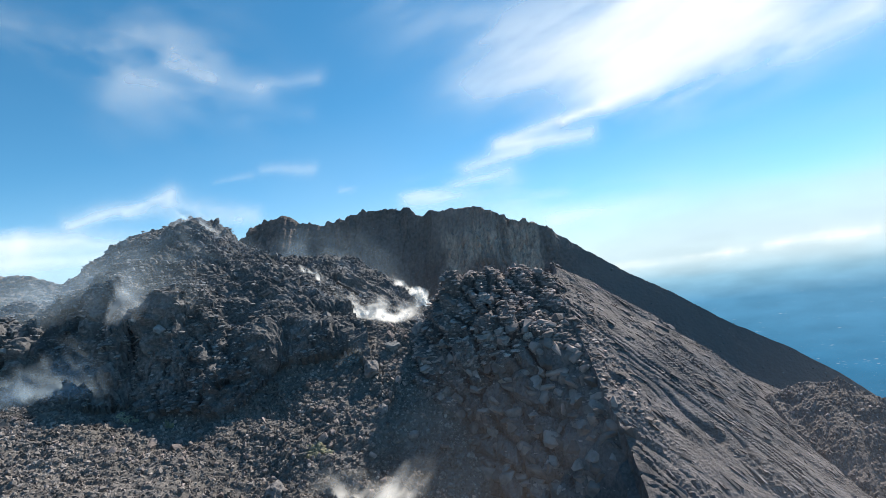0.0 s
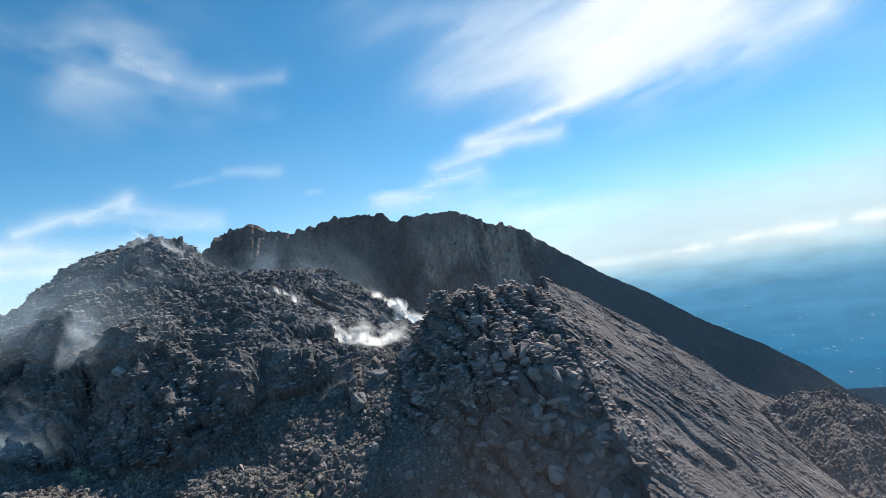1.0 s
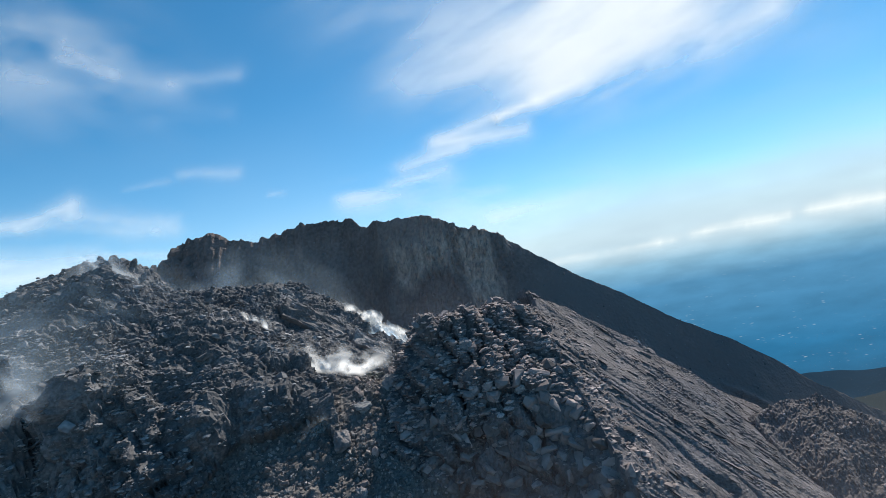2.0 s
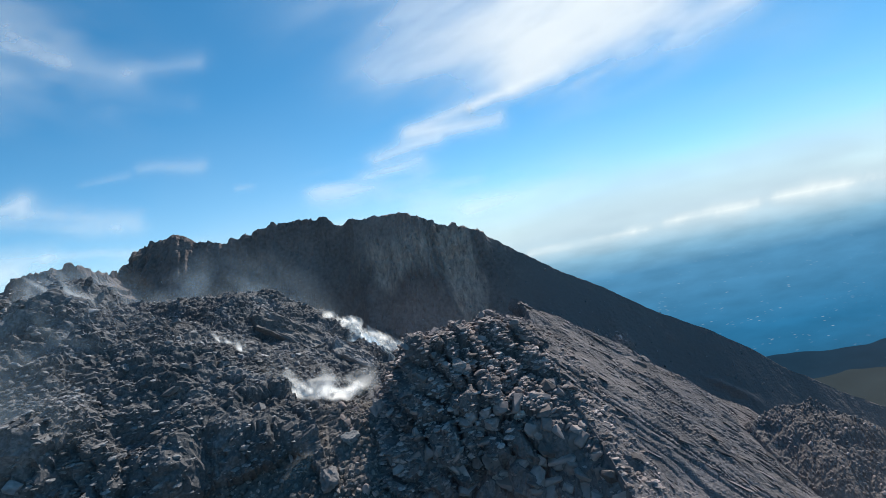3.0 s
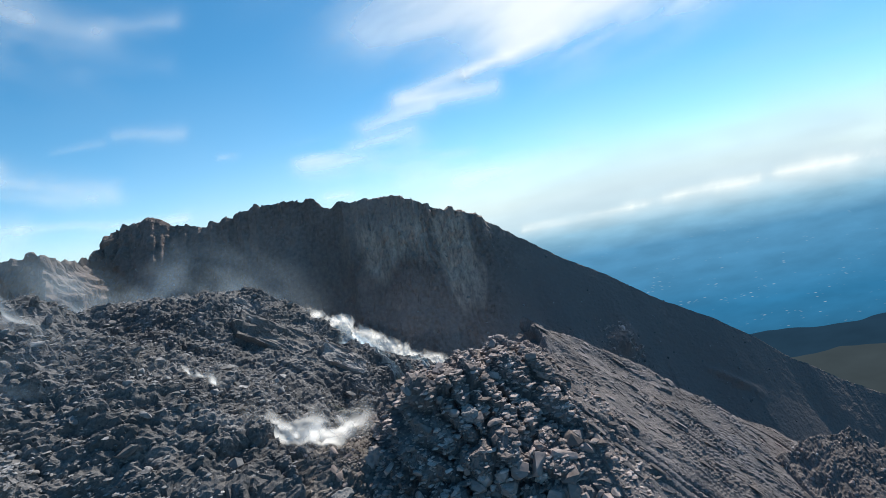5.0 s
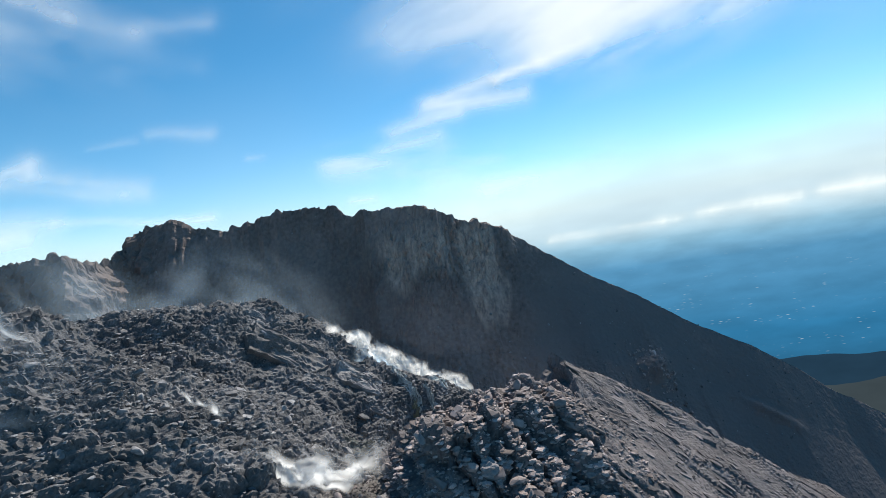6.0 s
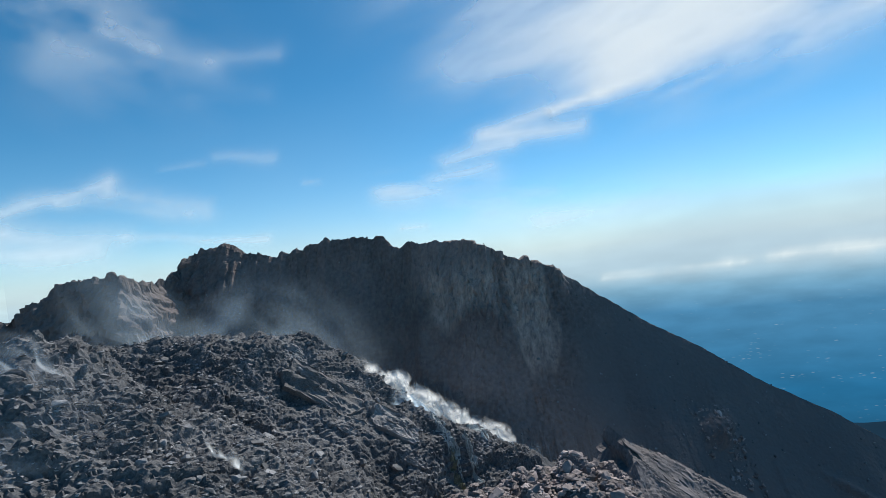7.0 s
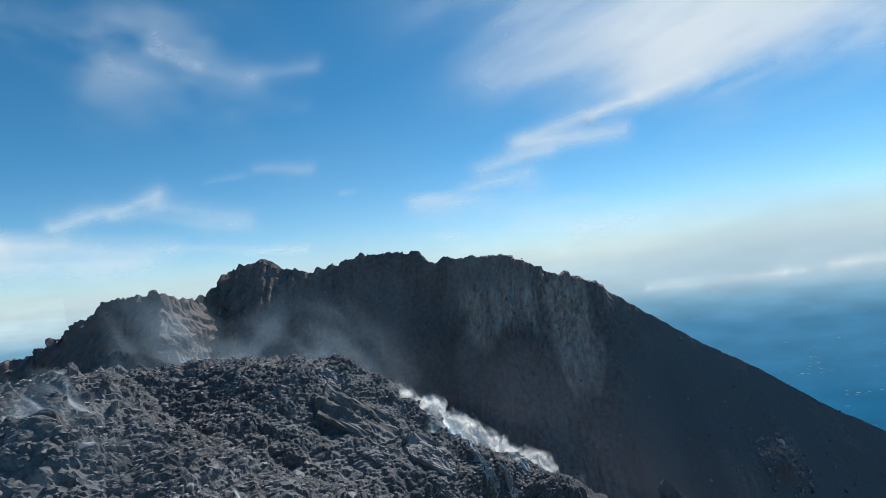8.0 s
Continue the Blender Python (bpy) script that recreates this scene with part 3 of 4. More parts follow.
slab(-34, 211, 30, 13, 1.3, 0, -0.5, "large grey-brown slab lying on the flank of the dome")
slab(-13, 214, 21, 11, 1.3, 4, -0.6, "split grey-brown slab low on the dome's flank")
slab(-42, 217, 15, 8, 1.2, -8, -0.7, "broken grey slab high on the dome's flank")
slab(-25, 206, 14, 7, 1.0, 10, -1.2, "thin tilted grey slab on the dome's flank")
slab(-9, 208, 11, 6, 1.0, 6, -1.2, "small grey slab below the others on the dome's flank")
slab(-22, 219, 16, 6, 1.0, -5, -1.2, "long narrow grey slab along the dome's edge")
boulder(-84, 166, 3.2, (0.6, 0.6, 1.3), 0, B_DARK, "dark pinnacle of rock on the dome's summit", 0.3)
boulder(-74, 160, 2.8, (0.7, 0.6, 1.1), 40, B_DARK, "jagged dark crag beside the dome's pinnacle", 0.3)
boulder(-70, 158, 2.6, (0.7, 0.6, 1.0), 10, B_DARK, "jagged dark crag below the dome's pinnacle", 0.25)
boulder(-100, 158, 4, (1.0, 0.7, 0.9), 10, B_DARK, "dark crag on the shoulder of the dome", 0.2)
boulder(-110, 218, 4.5, (0.8, 0.7, 0.9), 10, B_DARK, "pointed dark crag on the dome's far crest", 0.3)
boulder(-34, 91, 4.0, (1.1, 0.9, 0.8), 15, B_PLAIN, "brown-grey boulder half buried in the rubble apron")
boulder(-27, 108, 2.6, (1, 0.9, 0.9), 50, B_PLAIN, "rounded grey boulder on the rubble apron")
boulder(-16, 109, 3.0, (1, 0.9, 1), 80, B_PLAIN, "dark boulder low on the rubble apron")

SULPHUR = material("sulphur_crust", (0.2, 0.185, 0.095), (0.4, 0.37, 0.25), 0.5, bump=0.7, tint=(0.22, 0.2, 0.14))
STAINED = material("stained_ash", (0.1, 0.097, 0.082), (0.24, 0.232, 0.2), 0.6, bump=0.8)
PALE_CRUST = material("bleached_crust", (0.26, 0.27, 0.26), (0.6, 0.63, 0.62), 0.6, bump=0.7)


def crust(x, y, size, stretch, turn, mat, label):
    """A thin uneven mineral crust that follows the ground."""
    a, r = np.meshgrid(np.linspace(0, 2 * math.pi, 49), np.linspace(0, 1, 14))
    edge = 0.75 + 0.45 * fractal(np.cos(a) * 3 + x, np.sin(a) * 3 + y, 2, 3, 601)
    gx, gy = r * np.cos(a) * edge * stretch[0] * size, r * np.sin(a) * edge * stretch[1] * size
    t = radians(turn)
    px, py = x + gx * math.cos(t) - gy * math.sin(t), y + gx * math.sin(t) + gy * math.cos(t)
    p, n, _ = ground_at(px, py)
    p = p + n * (0.3 * (1 - r ** 2) + 0.25 * fractal(px, py, 1.2, 3, 603))[..., None] - n * (0.35 * r ** 6)[..., None]
    cols = a.shape[1]
    faces = [(j * cols + i, j * cols + i + 1, (j + 1) * cols + i + 1, (j + 1) * cols + i) for j in range(13) for i in range(cols - 1)]
    return tagged(new("mineral_crust", mesh_from("mineral_crust", p.reshape(-1, 3).tolist(), faces, [mat])), label, "mineral crust", group="mineral crusts")


crust(-68, 103, 3.2, (1.2, 1.0), 0, SULPHUR, "yellow-green sulphur crust at the foot of the dome")
crust(-60, 104, 1.8, (1.4, 0.8), 0, SULPHUR, "faded yellow sulphur stain among the rubble")
crust(-2, 227, 6.0, (1.3, 0.4), -32, PALE_CRUST, "bleached pale crust below the fumaroles")
crust(12, 232, 6.0, (1.3, 0.4), -32, PALE_CRUST, "bleached pale crust lower down the fumarole line")
crust(3, 221, 7.0, (1.5, 0.3), -55, PALE_CRUST, "bleached streak running down from the fumaroles")
crust(10, 220, 6.0, (1.6, 0.28), -60, PALE_CRUST, "narrow bleached streak down the dome's foot")
crust(6, 215, 5.0, (1.6, 0.35), -65, SULPHUR, "greenish stained strip below the fumaroles")
crust(24, 236, 5.0, (1.4, 0.4), -30, PALE_CRUST, "bleached rubble at the end of the fumarole line")
crust(-4, 176, 6.0, (1.3, 0.8), 15, STAINED, "pale yellowish-grey stained rubble in the hollow")
crust(4, 203, 6.0, (1.4, 0.6), -50, STAINED, "greenish-grey stained ground below the bleached streaks")
crust(-12, 168, 5.0, (1.2, 0.7), 30, STAINED, "dull grey-yellow ash patch beside the dome")
crust(-28, 100, 3.0, (1.3, 0.7), 20, SULPHUR, "dull yellow patch on the rubble apron")

# ---------------------------------------------------------------- steam and clouds: thin sheets whose density lives on their points


def vapour_material(name, colour):
    m = bpy.data.materials.new(name)
    m.use_nodes = True
    n, l = m.node_tree.nodes, m.node_tree.links
    n.clear()
    out, mix, clear, both = n.new("ShaderNodeOutputMaterial"), n.new("ShaderNodeMixShader"), n.new("ShaderNodeBsdfTransparent"), n.new("ShaderNodeMixShader")
    front, back, att = n.new("ShaderNodeBsdfDiffuse"), n.new("ShaderNodeBsdfTranslucent"), n.new("ShaderNodeAttribute")
    att.attribute_name = "veil"
    for s in (front, back):
        s.inputs["Color"].default_value = (*colour, 1)
    both.inputs[0].default_value = 0.7
    l.new(front.outputs[0], both.inputs[1])
    l.new(back.outputs[0], both.inputs[2])
    l.new(att.outputs["Fac"], mix.inputs[0])
    l.new(clear.outputs[0], mix.inputs[1])
    l.new(both.outputs[0], mix.inputs[2])
    l.new(mix.outputs[0], out.inputs["Surface"])
    return m


V_STEAM = vapour_material("white_steam", (0.95, 0.95, 0.94))
V_GREY = vapour_material("shade_lift_veil", (0.96, 0.88, 0.88))
V_MIST = vapour_material("pale_mist", (0.8, 0.89, 0.97))
V_BLUE = vapour_material("blue_fume", (0.66, 0.84, 1.0))


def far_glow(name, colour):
    """Backdrop air, far off: its sunlit brightness is painted in as a glow."""
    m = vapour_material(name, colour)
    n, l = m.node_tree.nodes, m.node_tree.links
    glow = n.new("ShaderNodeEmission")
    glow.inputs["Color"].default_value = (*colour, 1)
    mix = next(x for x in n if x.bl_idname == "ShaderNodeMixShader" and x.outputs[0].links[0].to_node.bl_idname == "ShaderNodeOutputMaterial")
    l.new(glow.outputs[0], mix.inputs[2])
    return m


# Emission colours set to the look of sunlit haze and cloud.
V_HAZE = far_glow("horizon_haze_glow", (0.405, 0.54, 0.66))
V_CREAM = far_glow("low_cloud_glow", (0.72, 0.8, 0.83))
V_CLOUD = vapour_material("ice_cloud", (0.88, 0.88, 0.88))


def sheet(name, pts, density, mat):
    """A bent sheet from an array of points (rows, columns, 3), with its density from 0 to 1."""
    rows, cols = density.shape
    j, i = np.mgrid[0:rows - 1, 0:cols - 1]
    a = (j * cols + i).reshape(-1)
    d = np.clip(density, 0, 1)
    quads = np.stack([a, a + 1, a + cols + 1, a + cols], 1)
    live = d.reshape(-1)[quads].max(axis=1) > 0.001
    used, back = np.unique(quads[live], return_inverse=True)
    me = mesh_from(name, pts.reshape(-1, 3)[used].tolist(), back.reshape(-1, 4).tolist(), [mat], smooth=True)
    me.attributes.new("veil", "FLOAT", "POINT").data.foreach_set("value", d.reshape(-1)[used].astype(np.float32))
    return new(name, me)


def plume(line, rise, drift, thick, strength, seed, mat, label, layers=5, puff=3.0, lumpy=0.6, crisp=1.0, taper=3.5, name="steam_plume"):
    """Steam rising from a line of vents: several crumpled veils one behind the other, each a part of the plume."""
    rng = np.random.default_rng(seed)
    line = np.array(line, float)
    cut = np.concatenate([[0], np.cumsum(np.linalg.norm(np.diff(line, axis=0), axis=1))])
    long = cut[-1]
    fine = 0.45 if crisp <= 1 else 0.3
    cols, rows = int(np.clip(long / fine, 12, 150 * crisp)), int(np.clip(rise / fine, 10, 60))
    s, h = np.meshgrid(np.linspace(0, 1, cols), np.linspace(0, 1, rows))
    root = new(name)
    root.location = line.mean(axis=0).tolist()
    for k in range(layers):
        base = np.stack([np.interp(s * long, cut, line[:, c]) for c in range(3)], -1)
        off = (k - (layers - 1) / 2) / max(layers - 1, 1) * thick
        wob = fractal(s * long + 31 * k, h * rise, puff * 1.5, 3, seed + 11 * k) * thick * 0.5
        p = base + np.array(drift) * h[..., None] ** 1.2 * rise
        p[..., 1] += off + wob
        p[..., 2] += h * rise - 0.12 * rise
        p[..., 0] += fractal(h * rise, s * long, puff * 2, 2, seed + 5 + k) * puff * 0.4
        lump = fractal(s * long + 13 * k, h * rise - s * long * 0.2, puff, 4, seed + 3 * k) * lumpy + 0.5
        lump = 0.5 + (lump - 0.42) * crisp
        column = fractal(s * long, h * 0 + k * 3.1, puff * 2.2, 2, seed + 77) * 0.6 + 0.75
        ends = np.clip(np.minimum(s, 1 - s) * taper, 0, 1) ** 1.4
        tall = np.clip(1 - h / np.clip(column, 0.25, 1.0), 0, 1) ** 1.2 * np.clip(h * 6, 0, 1)
        veil = sheet("veil", p - np.array(root.location), np.clip(lump, 0, 1) * ends * tall * strength * rng.uniform(0.8, 1.2), mat)
        veil.parent = root
    return tagged(root, label, "steam", group="steam plumes")


plume([(-33, 141, 98.5), (-28, 140, 96.5), (-22, 138, 95), (-14, 137, 93.5), (-5, 136, 94)], 9.0, (0.1, 0, 0), 4.0, 1.2, 301, V_STEAM, "dense white steam lying along a crack in the dome", 4, 3.2, 0.8, 2.2)
plume([(-27, 227, 106), (-14, 230, 96.5), (0, 234, 85), (14, 238, 75), (28, 241, 66), (40, 243, 60)], 8.5, (0.3, 0.2, 0), 3.0, 5.0, 311, V_STEAM, "white fumarole steam along the dome's lower edge", 4, 3.6, 0.5, 1.7, 9)
plume([(4, 236, 82), (16, 240, 74), (30, 244, 68)], 17, (-0.35, 0.2, 0), 5, 1.6, 315, V_BLUE, "soft grey fume trailing behind the fumaroles", 1, 6, 0.7)
plume([(-16, 221, 97), (-2, 226, 85), (14, 231, 75), (24, 235, 70)], 7.0, (0.2, 0, 0), 3.0, 3.2, 313, V_BLUE, "pale blue sulphur fume over the dome's edge", 1, 3.0)
plume([(-43, 147, 111), (-40, 147, 110), (-37, 147, 109)], 4, (-0.2, 0, 0), 1.5, 1.2, 321, V_STEAM, "small white puff of steam on the dome", 2, 1.6, 0.8, 2.0)
plume([(-38.5, 146, 108), (-35, 146, 106.5)], 3.2, (0.1, 0, 0), 1.5, 1.2, 323, V_STEAM, "small white puff of steam on the dome", 2, 1.6, 0.8, 2.0)
plume([(-70, 218, 121.5), (-63, 217.5, 121), (-58, 217, 120)], 6, (0.1, 0, 0), 2, 1, 325, V_STEAM, "thin white steam on the crest of the dome", 2, 2.5)
plume([(-100, 99, 86), (-80, 97, 88), (-64, 97, 88)], 13, (-0.5, 0, 0), 4, 0.4, 333, V_BLUE, "thin blue fume over the yellow sulphur patch", 3, 6, 0.9, 1.6)
plume([(-84, 150, 127), (-77, 150, 128), (-69, 150, 125)], 10, (-0.4, 0, 0), 4, 0.6, 335, V_MIST, "white steam on the summit of the dome", 2, 5, 0.5)
plume([(-30, 92, 64), (-22, 90, 62), (-14, 90, 62), (-6, 92, 64)], 8, (0.3, 0, 0.1), 3, 1.17, 341, V_STEAM, "yellowish white steam rising from the rubble apron", 3, 3)
plume([(-27, 119, 85), (-24, 121, 85), (-21, 122, 86)], 7, (-0.1, 0, 0), 1.5, 0.7, 343, V_STEAM, "wisp of steam among the rubble", 2, 2)
plume([(-150, 116, 88), (-125, 114, 96), (-98, 112, 102), (-80, 110, 105), (-58, 108, 104)], 32, (-0.1, 0, 0), 6, 0.26, 383, V_BLUE, "broad thin blue haze beside the dome", 2, 34, 0.25)
plume([(-73, 106, 101), (-68, 106, 102), (-62, 107, 102)], 13, (-0.35, 0, 0), 3, 0.7, 331, V_MIST, "white steam drifting up the dome's broken front", 2, 5, 0.5)
plume([(-190, 262, 96), (-140, 262, 108), (-105, 262, 110), (-70, 262, 104), (-30, 262, 90), (10, 262, 76)], 62, (-0.25, 0, 0), 10, 0.3, 353, V_BLUE, "thin haze of steam before the crater wall", 2, 18, 0.45)
plume([(-110, 256, 112), (-95, 256, 110), (-80, 256, 108)], 46, (0.45, 0, 0), 8, 0.3, 361, V_BLUE, "tall blue wisp of steam behind the dome", 2, 12, 0.6)
plume([(-72, 242, 111), (-58, 242, 110), (-44, 242, 107), (-30, 242, 98)], 18, (0.3, 0, 0), 5, 0.45, 363, V_BLUE, "low steam rising behind the dome's crest", 2, 6, 0.8)

# Thin veils added to lift the shade, standing for haze in the air.
plume([(-110, 246, 40), (-50, 247, 40), (0, 248, 34), (55, 248, 26), (120, 246, 10)], 110, (0.0, 0, 0), 8, 0.1, 357, V_GREY, "faint haze veil added before the crater wall to lift its shade", 2, 40, 0.2)
plume([(-120, 84, 40), (-60, 86, 40), (0, 86, 40), (60, 84, 36), (120, 80, 26)], 95, (0, 0, 0), 6, 0.07, 371, V_GREY, "faint haze veil added over the whole summit to lift its shade", 2, 40, 0.2)
plume([(-120, 112, 96), (-95, 116, 104), (-70, 130, 116), (-50, 150, 116)], 20, (-0.3, 0, 0), 8, 0.3, 359, V_BLUE, "thin bluish haze clinging to the dome", 2, 9, 0.4)

# ---------------------------------------------------------------- cirrus, far off


def cirrus(strokes, box, seed, label, grain=(0.25, 1.0), lean=0.0, mat=V_CLOUD, fibre=0.75, back=0.0, warp=1.0):
    """A sheet of ice cloud on the far sky. strokes: (x0, z0, x1, z1, width, strength) of its streaks."""
    step = 4.8
    x, z = np.meshgrid(np.arange(box[0], box[1], step), np.arange(box[2], box[3], step))
    wx = x + fractal(x, z, 150, 2, seed) * 14 * warp + fractal(x, z, 40, 3, seed + 3) * 5
    wz = z + fractal(x, z, 110, 2, seed + 9) * 9 * warp + fractal(x, z, 40, 3, seed + 5) * 4 * warp
    ca, sa = math.cos(lean), math.sin(lean)
    a, b = x * ca + z * sa, z * ca - x * sa
    streak = fractal(a * grain[0], b * grain[1], 50, 5, seed + 20)
    total = np.zeros_like(x)
    for x0, z0, x1, z1, width, strength in strokes:
        ux, uz = x1 - x0, z1 - z0
        t = ((wx - x0) * ux + (wz - z0) * uz) / (ux * ux + uz * uz)
        t = np.clip(t, 0, 1)
        d = np.hypot(wx - x0 - t * ux, wz - z0 - t * uz) / width
        total = 1 - (1 - total) * (1 - 0.84 * strength * np.exp(-0.75 * d ** 1.4) * np.clip(0.85 + fibre * streak - 0.12 * d, 0, 1.2))
    edge = np.clip(np.minimum.reduce([x - box[0], box[1] - x, z - box[2], box[3] - z]) / 40, 0, 1)
    far = 0.97 * (660 + back) / 660
    pts = np.stack([x * far, 660 + back - 0.28 * x * far + fractal(x, z, 200, 2, seed + 30) * 2, 122 + (z - 122) * far], -1)
    ob = sheet("cirrus_cloud", pts, total * edge, mat)
    return tagged(ob, label, "cloud", group="cirrus clouds", kind="structure")


# Glowing haze sheet, painted over the sky's own brightness near the horizon.
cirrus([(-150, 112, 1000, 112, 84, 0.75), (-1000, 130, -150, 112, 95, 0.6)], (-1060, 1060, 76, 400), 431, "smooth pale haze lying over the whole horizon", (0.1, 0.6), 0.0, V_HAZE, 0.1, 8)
cirrus([(264, 386, 365, 413, 50, 0.8), (313, 359, 411, 396, 34, 0.7), (312, 323, 447, 360, 17, 0.6), (445, 349, 528, 371, 19, 0.6), (175, 307, 229, 323, 5, 0.8), (229, 323, 291, 334, 8, 0.85),
        (249, 347, 301, 365, 26, 0.75), (289, 318, 344, 329, 8, 0.7), (75, 383, 229, 375, 36, 0.4), (125, 421, 267, 408, 37, 0.4), (-10, 516, 201, 441, 44, 0.2), (305, 444, 431, 460, 64, 0.85), (427, 425, 546, 439, 58, 0.6)],
       (-222, 799, 230, 700), 401, "bright spread sheet of cirrus with a hooked lower edge", (0.3, 1.2), 0.3, fibre=0.55, back=0.0, warp=0.5)
cirrus([(95, 288, 217, 283, 8, 0.62), (54, 265, 131, 276, 7, 0.5), (103, 293, 178, 306, 6, 0.5)], (-69, 271, 202, 366), 411,
       "narrow white cirrus streak below the spread sheet", (0.3, 1.2), 0.05, back=-7.0, warp=0.5)
cirrus([(-34, 238, 106, 253, 8, 0.6), (-21, 237, 104, 230, 15, 0.5), (60, 222, 174, 211, 12, 0.38), (169, 178, 296, 184, 11, 0.35), (100, 196, 308, 190, 13, 0.35)], (-153, 390, 81, 357), 421,
       "thin fanned cirrus wisp above the crater rim", (0.3, 1.2), -0.05, back=-14.0, warp=0.5)
cirrus([(-135, 264, -112, 260, 3, 0.3), (-346, 311, -287, 314, 4, 0.25), (-268, 319, -171, 307, 6, 0.22), (-17, 187, 14, 185, 4, 0.35)], (-436, 60, 140, 380), 425, "faint short wisps of cirrus", (0.3, 1.2), 0.0, back=-21.0, warp=0.5)
cirrus([(-523, 594, -426, 533, 36, 0.26), (-431, 540, -356, 487, 20, 0.2), (-372, 496, -340, 480, 6, 0.18), (-357, 482, -249, 450, 20, 0.17), (-258, 458, -151, 450, 9, 0.2), (-824, 710, -531, 564, 36, 0.16), (-424, 563, -326, 524, 20, 0.15),
        (-490, 560, -370, 500, 60, 0.16), (-535, 507, -291, 438, 38, 0.11), (-293, 410, -185, 392, 14, 0.1)], (-1100, 0, 300, 900), 441, "feathery cirrus with a bright curved spine", (0.3, 1.0), -0.45, back=-28.0, warp=0.6)
cirrus([(-662, 287, -429, 304, 12, 0.5), (-430, 292, -275, 253, 12, 0.55), (-530, 290, -304, 246, 8, 0.3)], (-979, -150, 150, 440), 451, "small white cirrus streaks", (0.3, 1.0), -0.08, back=-35.0, warp=0.6)
cirrus([(-1000, 287, -782, 265, 26, 0.7), (-782, 265, -426, 225, 17, 0.6), (-427, 223, -196, 196, 6, 0.5), (-900, 236, -470, 212, 18, 0.55)], (-1040, -58, 90, 380), 461, "long low bank of white cloud above the horizon", (0.12, 1.0), -0.08, back=-42.0, warp=0.5)
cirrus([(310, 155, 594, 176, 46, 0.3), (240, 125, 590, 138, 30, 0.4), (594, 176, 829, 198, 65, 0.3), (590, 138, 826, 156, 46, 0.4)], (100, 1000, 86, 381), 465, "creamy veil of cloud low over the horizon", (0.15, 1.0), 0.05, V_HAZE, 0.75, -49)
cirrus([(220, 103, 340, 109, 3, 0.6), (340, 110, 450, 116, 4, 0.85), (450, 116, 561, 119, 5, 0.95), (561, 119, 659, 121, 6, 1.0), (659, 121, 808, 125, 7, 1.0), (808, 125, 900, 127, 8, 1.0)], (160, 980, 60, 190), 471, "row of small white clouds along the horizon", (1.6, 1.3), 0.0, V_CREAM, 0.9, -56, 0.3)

# ---------------------------------------------------------------- the lowland, far below and far off


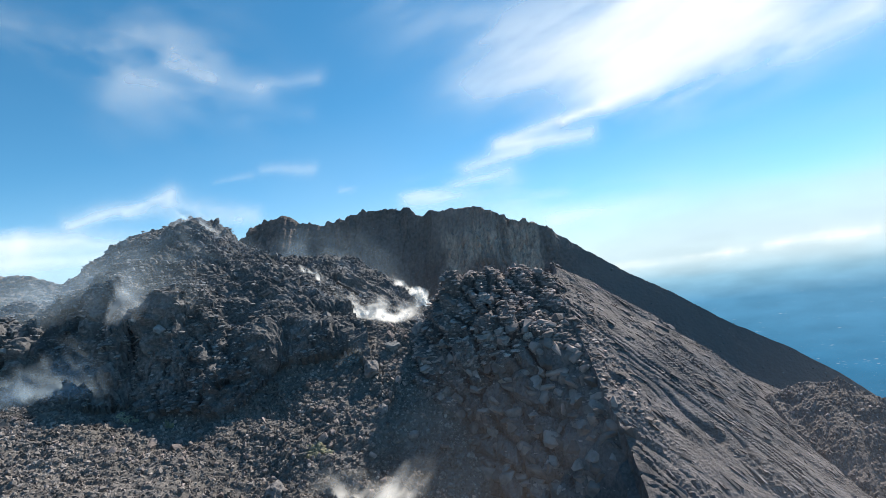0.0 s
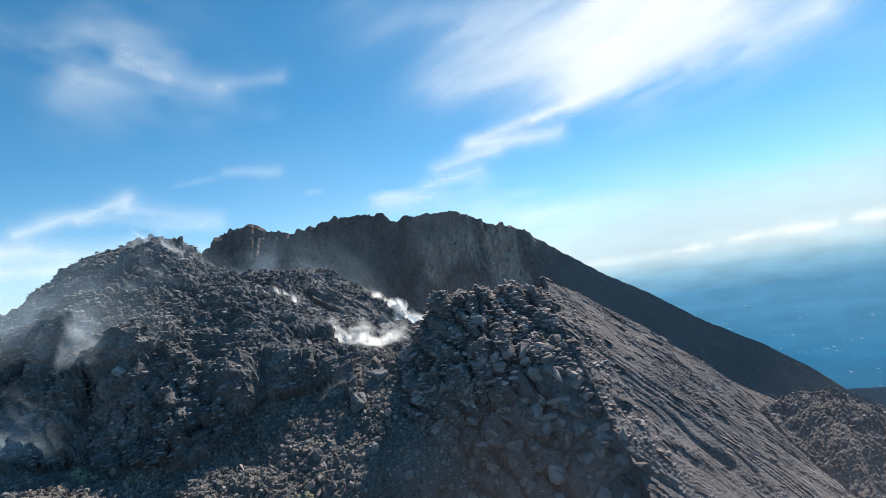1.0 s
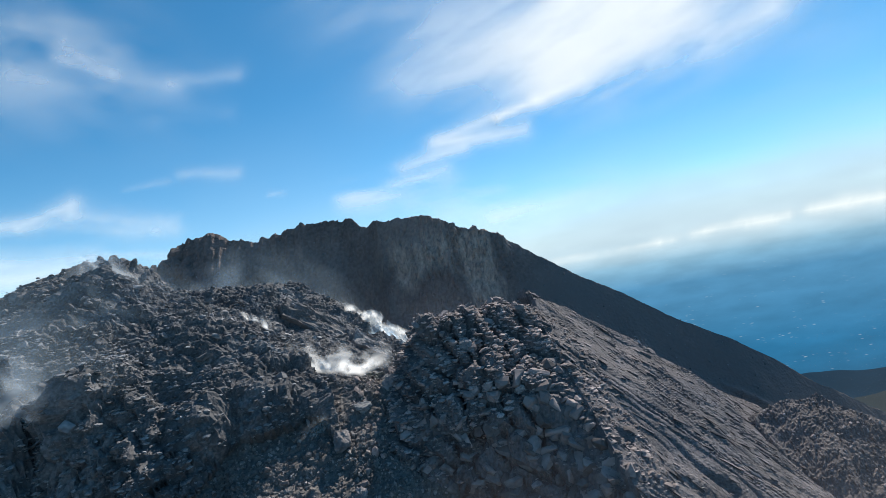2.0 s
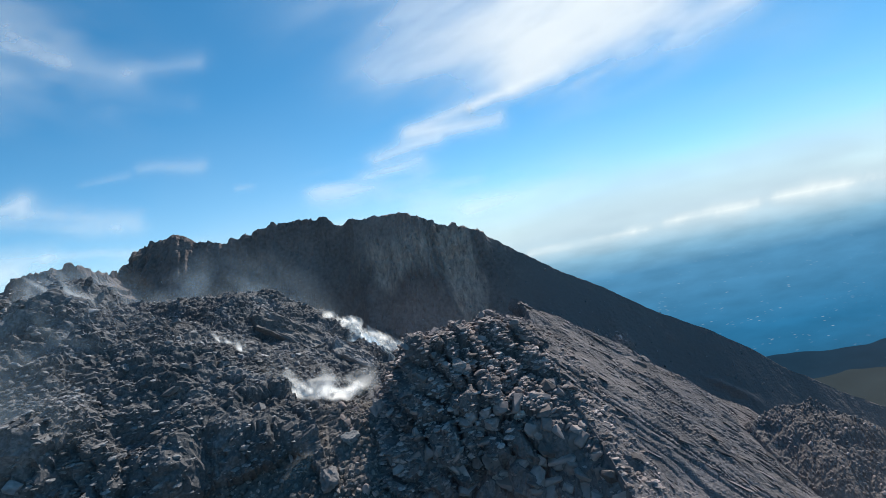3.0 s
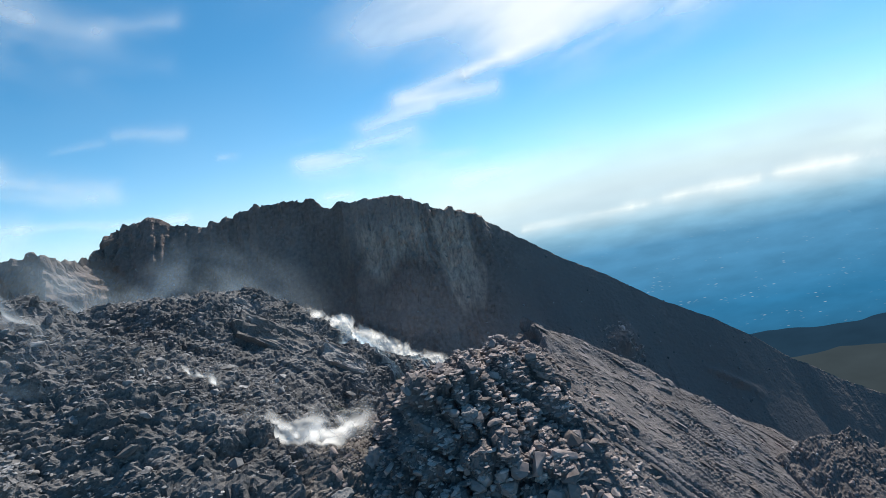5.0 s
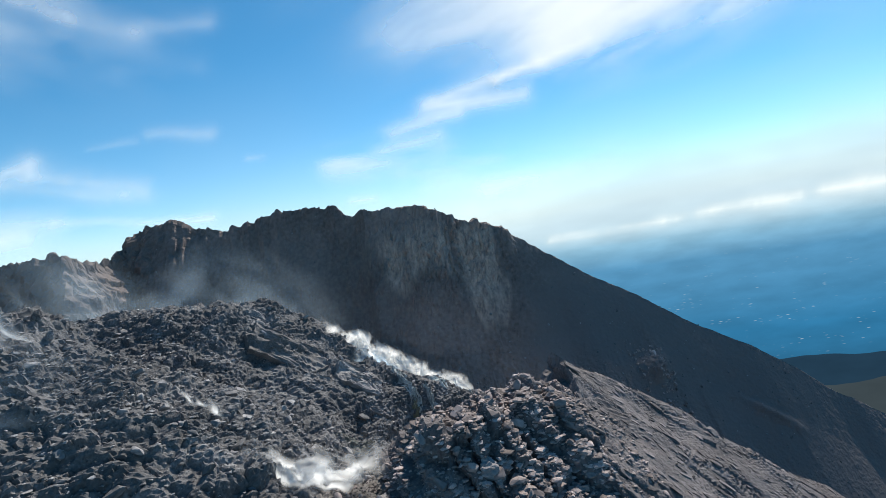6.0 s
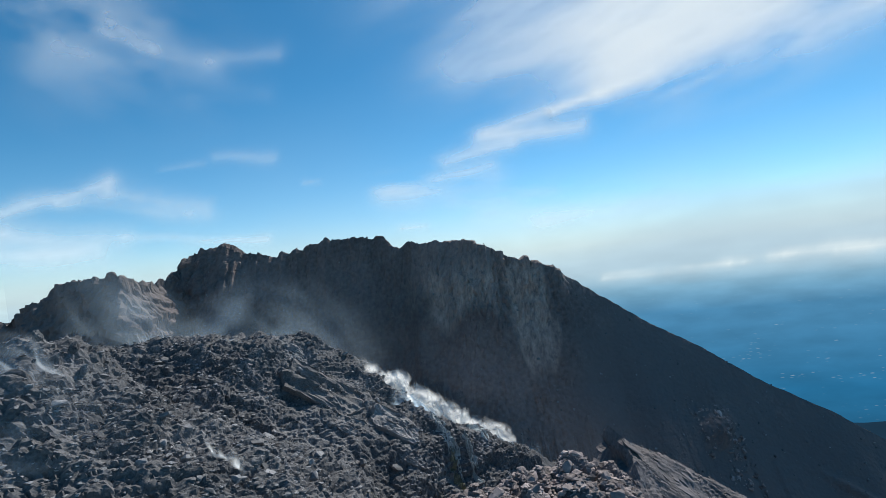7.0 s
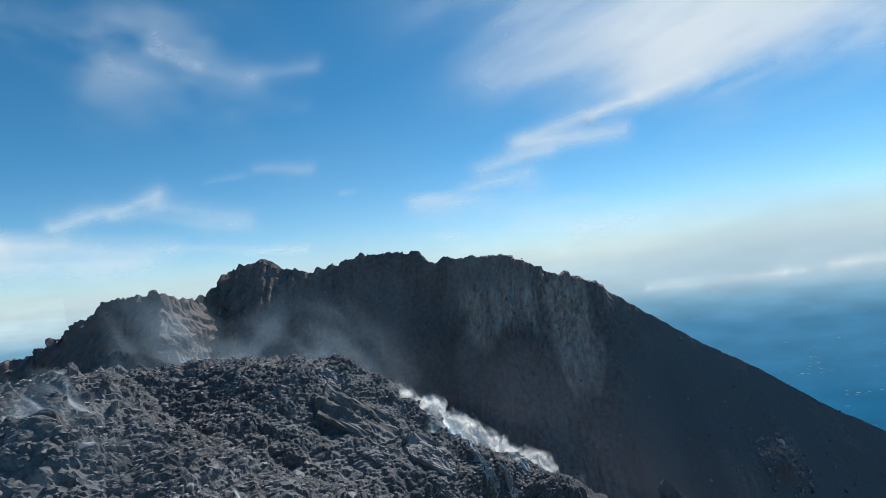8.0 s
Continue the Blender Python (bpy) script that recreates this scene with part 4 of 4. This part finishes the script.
# Self-glowing backdrop: the paling of haze with height is painted into its colour.
def far_material(name, low, middle, high, specks):
    m = bpy.data.materials.new(name)
    m.use_nodes = True
    n, l = m.node_tree.nodes, m.node_tree.links
    n.clear()
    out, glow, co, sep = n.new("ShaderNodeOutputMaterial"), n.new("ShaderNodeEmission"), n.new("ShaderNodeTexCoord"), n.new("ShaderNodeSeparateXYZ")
    l.new(co.outputs["Object"], sep.inputs[0])
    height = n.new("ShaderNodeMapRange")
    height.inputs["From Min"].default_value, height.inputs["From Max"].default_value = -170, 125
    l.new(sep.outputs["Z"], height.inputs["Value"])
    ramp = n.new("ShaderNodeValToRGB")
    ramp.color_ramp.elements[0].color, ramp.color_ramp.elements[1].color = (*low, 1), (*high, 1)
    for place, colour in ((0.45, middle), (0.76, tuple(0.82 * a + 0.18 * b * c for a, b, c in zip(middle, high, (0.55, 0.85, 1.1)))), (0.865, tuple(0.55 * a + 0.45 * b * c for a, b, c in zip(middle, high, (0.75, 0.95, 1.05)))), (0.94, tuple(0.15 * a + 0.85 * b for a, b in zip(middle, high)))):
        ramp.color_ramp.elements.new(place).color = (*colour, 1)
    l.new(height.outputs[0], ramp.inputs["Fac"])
    squash = n.new("ShaderNodeMapping")
    squash.inputs["Scale"].default_value = (1, 1, 3.5)
    l.new(co.outputs["Object"], squash.inputs["Vector"])
    land = n.new("ShaderNodeTexNoise")
    land.inputs["Scale"].default_value, land.inputs["Detail"].default_value = 0.018, 6
    l.new(squash.outputs[0], land.inputs["Vector"])
    tone = n.new("ShaderNodeMapRange")
    tone.inputs["From Min"].default_value, tone.inputs["From Max"].default_value = 0.3, 0.7
    tone.inputs["To Min"].default_value, tone.inputs["To Max"].default_value = 0.88, 1.1
    l.new(land.outputs["Fac"], tone.inputs["Value"])
    shade = n.new("ShaderNodeVectorMath")
    shade.operation = "SCALE"
    l.new(ramp.outputs["Color"], shade.inputs[0])
    l.new(tone.outputs[0], shade.inputs["Scale"])
    last = shade.outputs[0]
    if specks:
        dots = n.new("ShaderNodeTexVoronoi")
        dots.inputs["Scale"].default_value = 0.2
        flat = n.new("ShaderNodeMapping")
        flat.inputs["Scale"].default_value = (0.55, 0.55, 3.0)
        l.new(co.outputs["Object"], flat.inputs["Vector"])
        l.new(flat.outputs[0], dots.inputs["Vector"])
        near = n.new("ShaderNodeMapRange")
        near.inputs["From Min"].default_value, near.inputs["From Max"].default_value = 0.28, 0.12
        l.new(dots.outputs["Distance"], near.inputs["Value"])
        pick = n.new("ShaderNodeTexNoise")
        pick.inputs["Scale"].default_value, pick.inputs["Detail"].default_value = 0.03, 5
        l.new(squash.outputs[0], pick.inputs["Vector"])
        some = n.new("ShaderNodeMapRange")
        some.inputs["From Min"].default_value, some.inputs["From Max"].default_value = 0.52, 0.66
        l.new(pick.outputs["Fac"], some.inputs["Value"])
        lone = n.new("ShaderNodeSeparateColor")
        l.new(dots.outputs["Color"], lone.inputs[0])
        few = n.new("ShaderNodeMapRange")
        few.inputs["From Min"].default_value, few.inputs["From Max"].default_value = 0.35, 1.0
        l.new(lone.outputs[0], few.inputs["Value"])
        deep = n.new("ShaderNodeMapRange")
        deep.inputs["From Min"].default_value, deep.inputs["From Max"].default_value = 75, -60
        deep.inputs["To Min"].default_value, deep.inputs["To Max"].default_value = 0.25, 1.5
        l.new(sep.outputs["Z"], deep.inputs["Value"])
        rare = n.new("ShaderNodeMath")
        rare.operation = "MULTIPLY"
        l.new(few.outputs[0], rare.inputs[0])
        l.new(deep.outputs[0], rare.inputs[1])
        mild = n.new("ShaderNodeMath")
        mild.operation = "MULTIPLY"
        l.new(rare.outputs[0], mild.inputs[0])
        l.new(near.outputs[0], mild.inputs[1])
        both = n.new("ShaderNodeMath")
        both.operation = "MULTIPLY"
        l.new(mild.outputs[0], both.inputs[0])
        l.new(some.outputs[0], both.inputs[1])
        weak = n.new("ShaderNodeMath")
        weak.operation = "MULTIPLY"
        weak.inputs[1].default_value = specks
        l.new(both.outputs[0], weak.inputs[0])
        mix = n.new("ShaderNodeMix")
        mix.data_type = "RGBA"
        mix.inputs["B"].default_value = (0.75, 0.82, 0.85, 1)
        l.new(weak.outputs[0], mix.inputs["Factor"])
        l.new(last, mix.inputs["A"])
        last = mix.outputs["Result"]
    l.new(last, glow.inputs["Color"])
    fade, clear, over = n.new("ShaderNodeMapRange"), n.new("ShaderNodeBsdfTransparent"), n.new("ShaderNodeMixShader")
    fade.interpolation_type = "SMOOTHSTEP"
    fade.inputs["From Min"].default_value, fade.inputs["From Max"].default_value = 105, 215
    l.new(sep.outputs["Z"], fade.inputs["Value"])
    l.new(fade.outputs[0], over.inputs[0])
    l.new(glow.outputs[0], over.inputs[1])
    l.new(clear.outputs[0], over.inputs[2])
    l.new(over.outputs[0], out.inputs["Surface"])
    return m


# Emission colours with the blue of the haze already mixed in.
F_PLAIN = far_material("lowland_painted_haze", (0.012, 0.05, 0.095), (0.022, 0.15, 0.31), (0.55, 0.72, 0.8), 0.36)
F_HILL = far_material("forest_hill_painted_haze", (0.01, 0.026, 0.045), (0.014, 0.04, 0.075), (0.1, 0.15, 0.2), 0.0)
F_MEADOW = far_material("meadow_painted_haze", (0.034, 0.045, 0.052), (0.038, 0.056, 0.07), (0.1, 0.15, 0.2), 0.0)


def far_ring(name, profile, mat, label, start=-180.0, end=180.0, rough=0.0, seed=0):
    """A ring of distance: profile of (share of the way to the horizon, height)."""
    turn = np.radians(np.linspace(start, end, 241))
    verts, faces = [], []
    for share, z in profile:
        for a in turn:
            reach = min(680 / max(math.cos(a) + 0.28 * math.sin(a), 0.05), 1050)
            lift = rough * float(fractal(np.array([a * 700]), np.array([share * 300]), 90, 4, seed)[0])
            verts.append((math.sin(a) * reach * share, math.cos(a) * reach * share, z + lift))
    cols = len(turn)
    for j in range(len(profile) - 1):
        for i in range(cols - 1):
            faces.append((j * cols + i, j * cols + i + 1, (j + 1) * cols + i + 1, (j + 1) * cols + i))
    return tagged(new(name, mesh_from(name, verts, faces, [mat], smooth=True)), label, "backdrop", kind="structure")


far_ring("backdrop", [(0.3, -300), (0.6, -290), (0.85, -250), (0.96, -185), (0.99, -110), (1.0, 0), (1.003, 60), (1.004, 107), (1.006, 160), (1.01, 216)], F_PLAIN, "blue lowland with scattered towns far below, haze painted into its glow")
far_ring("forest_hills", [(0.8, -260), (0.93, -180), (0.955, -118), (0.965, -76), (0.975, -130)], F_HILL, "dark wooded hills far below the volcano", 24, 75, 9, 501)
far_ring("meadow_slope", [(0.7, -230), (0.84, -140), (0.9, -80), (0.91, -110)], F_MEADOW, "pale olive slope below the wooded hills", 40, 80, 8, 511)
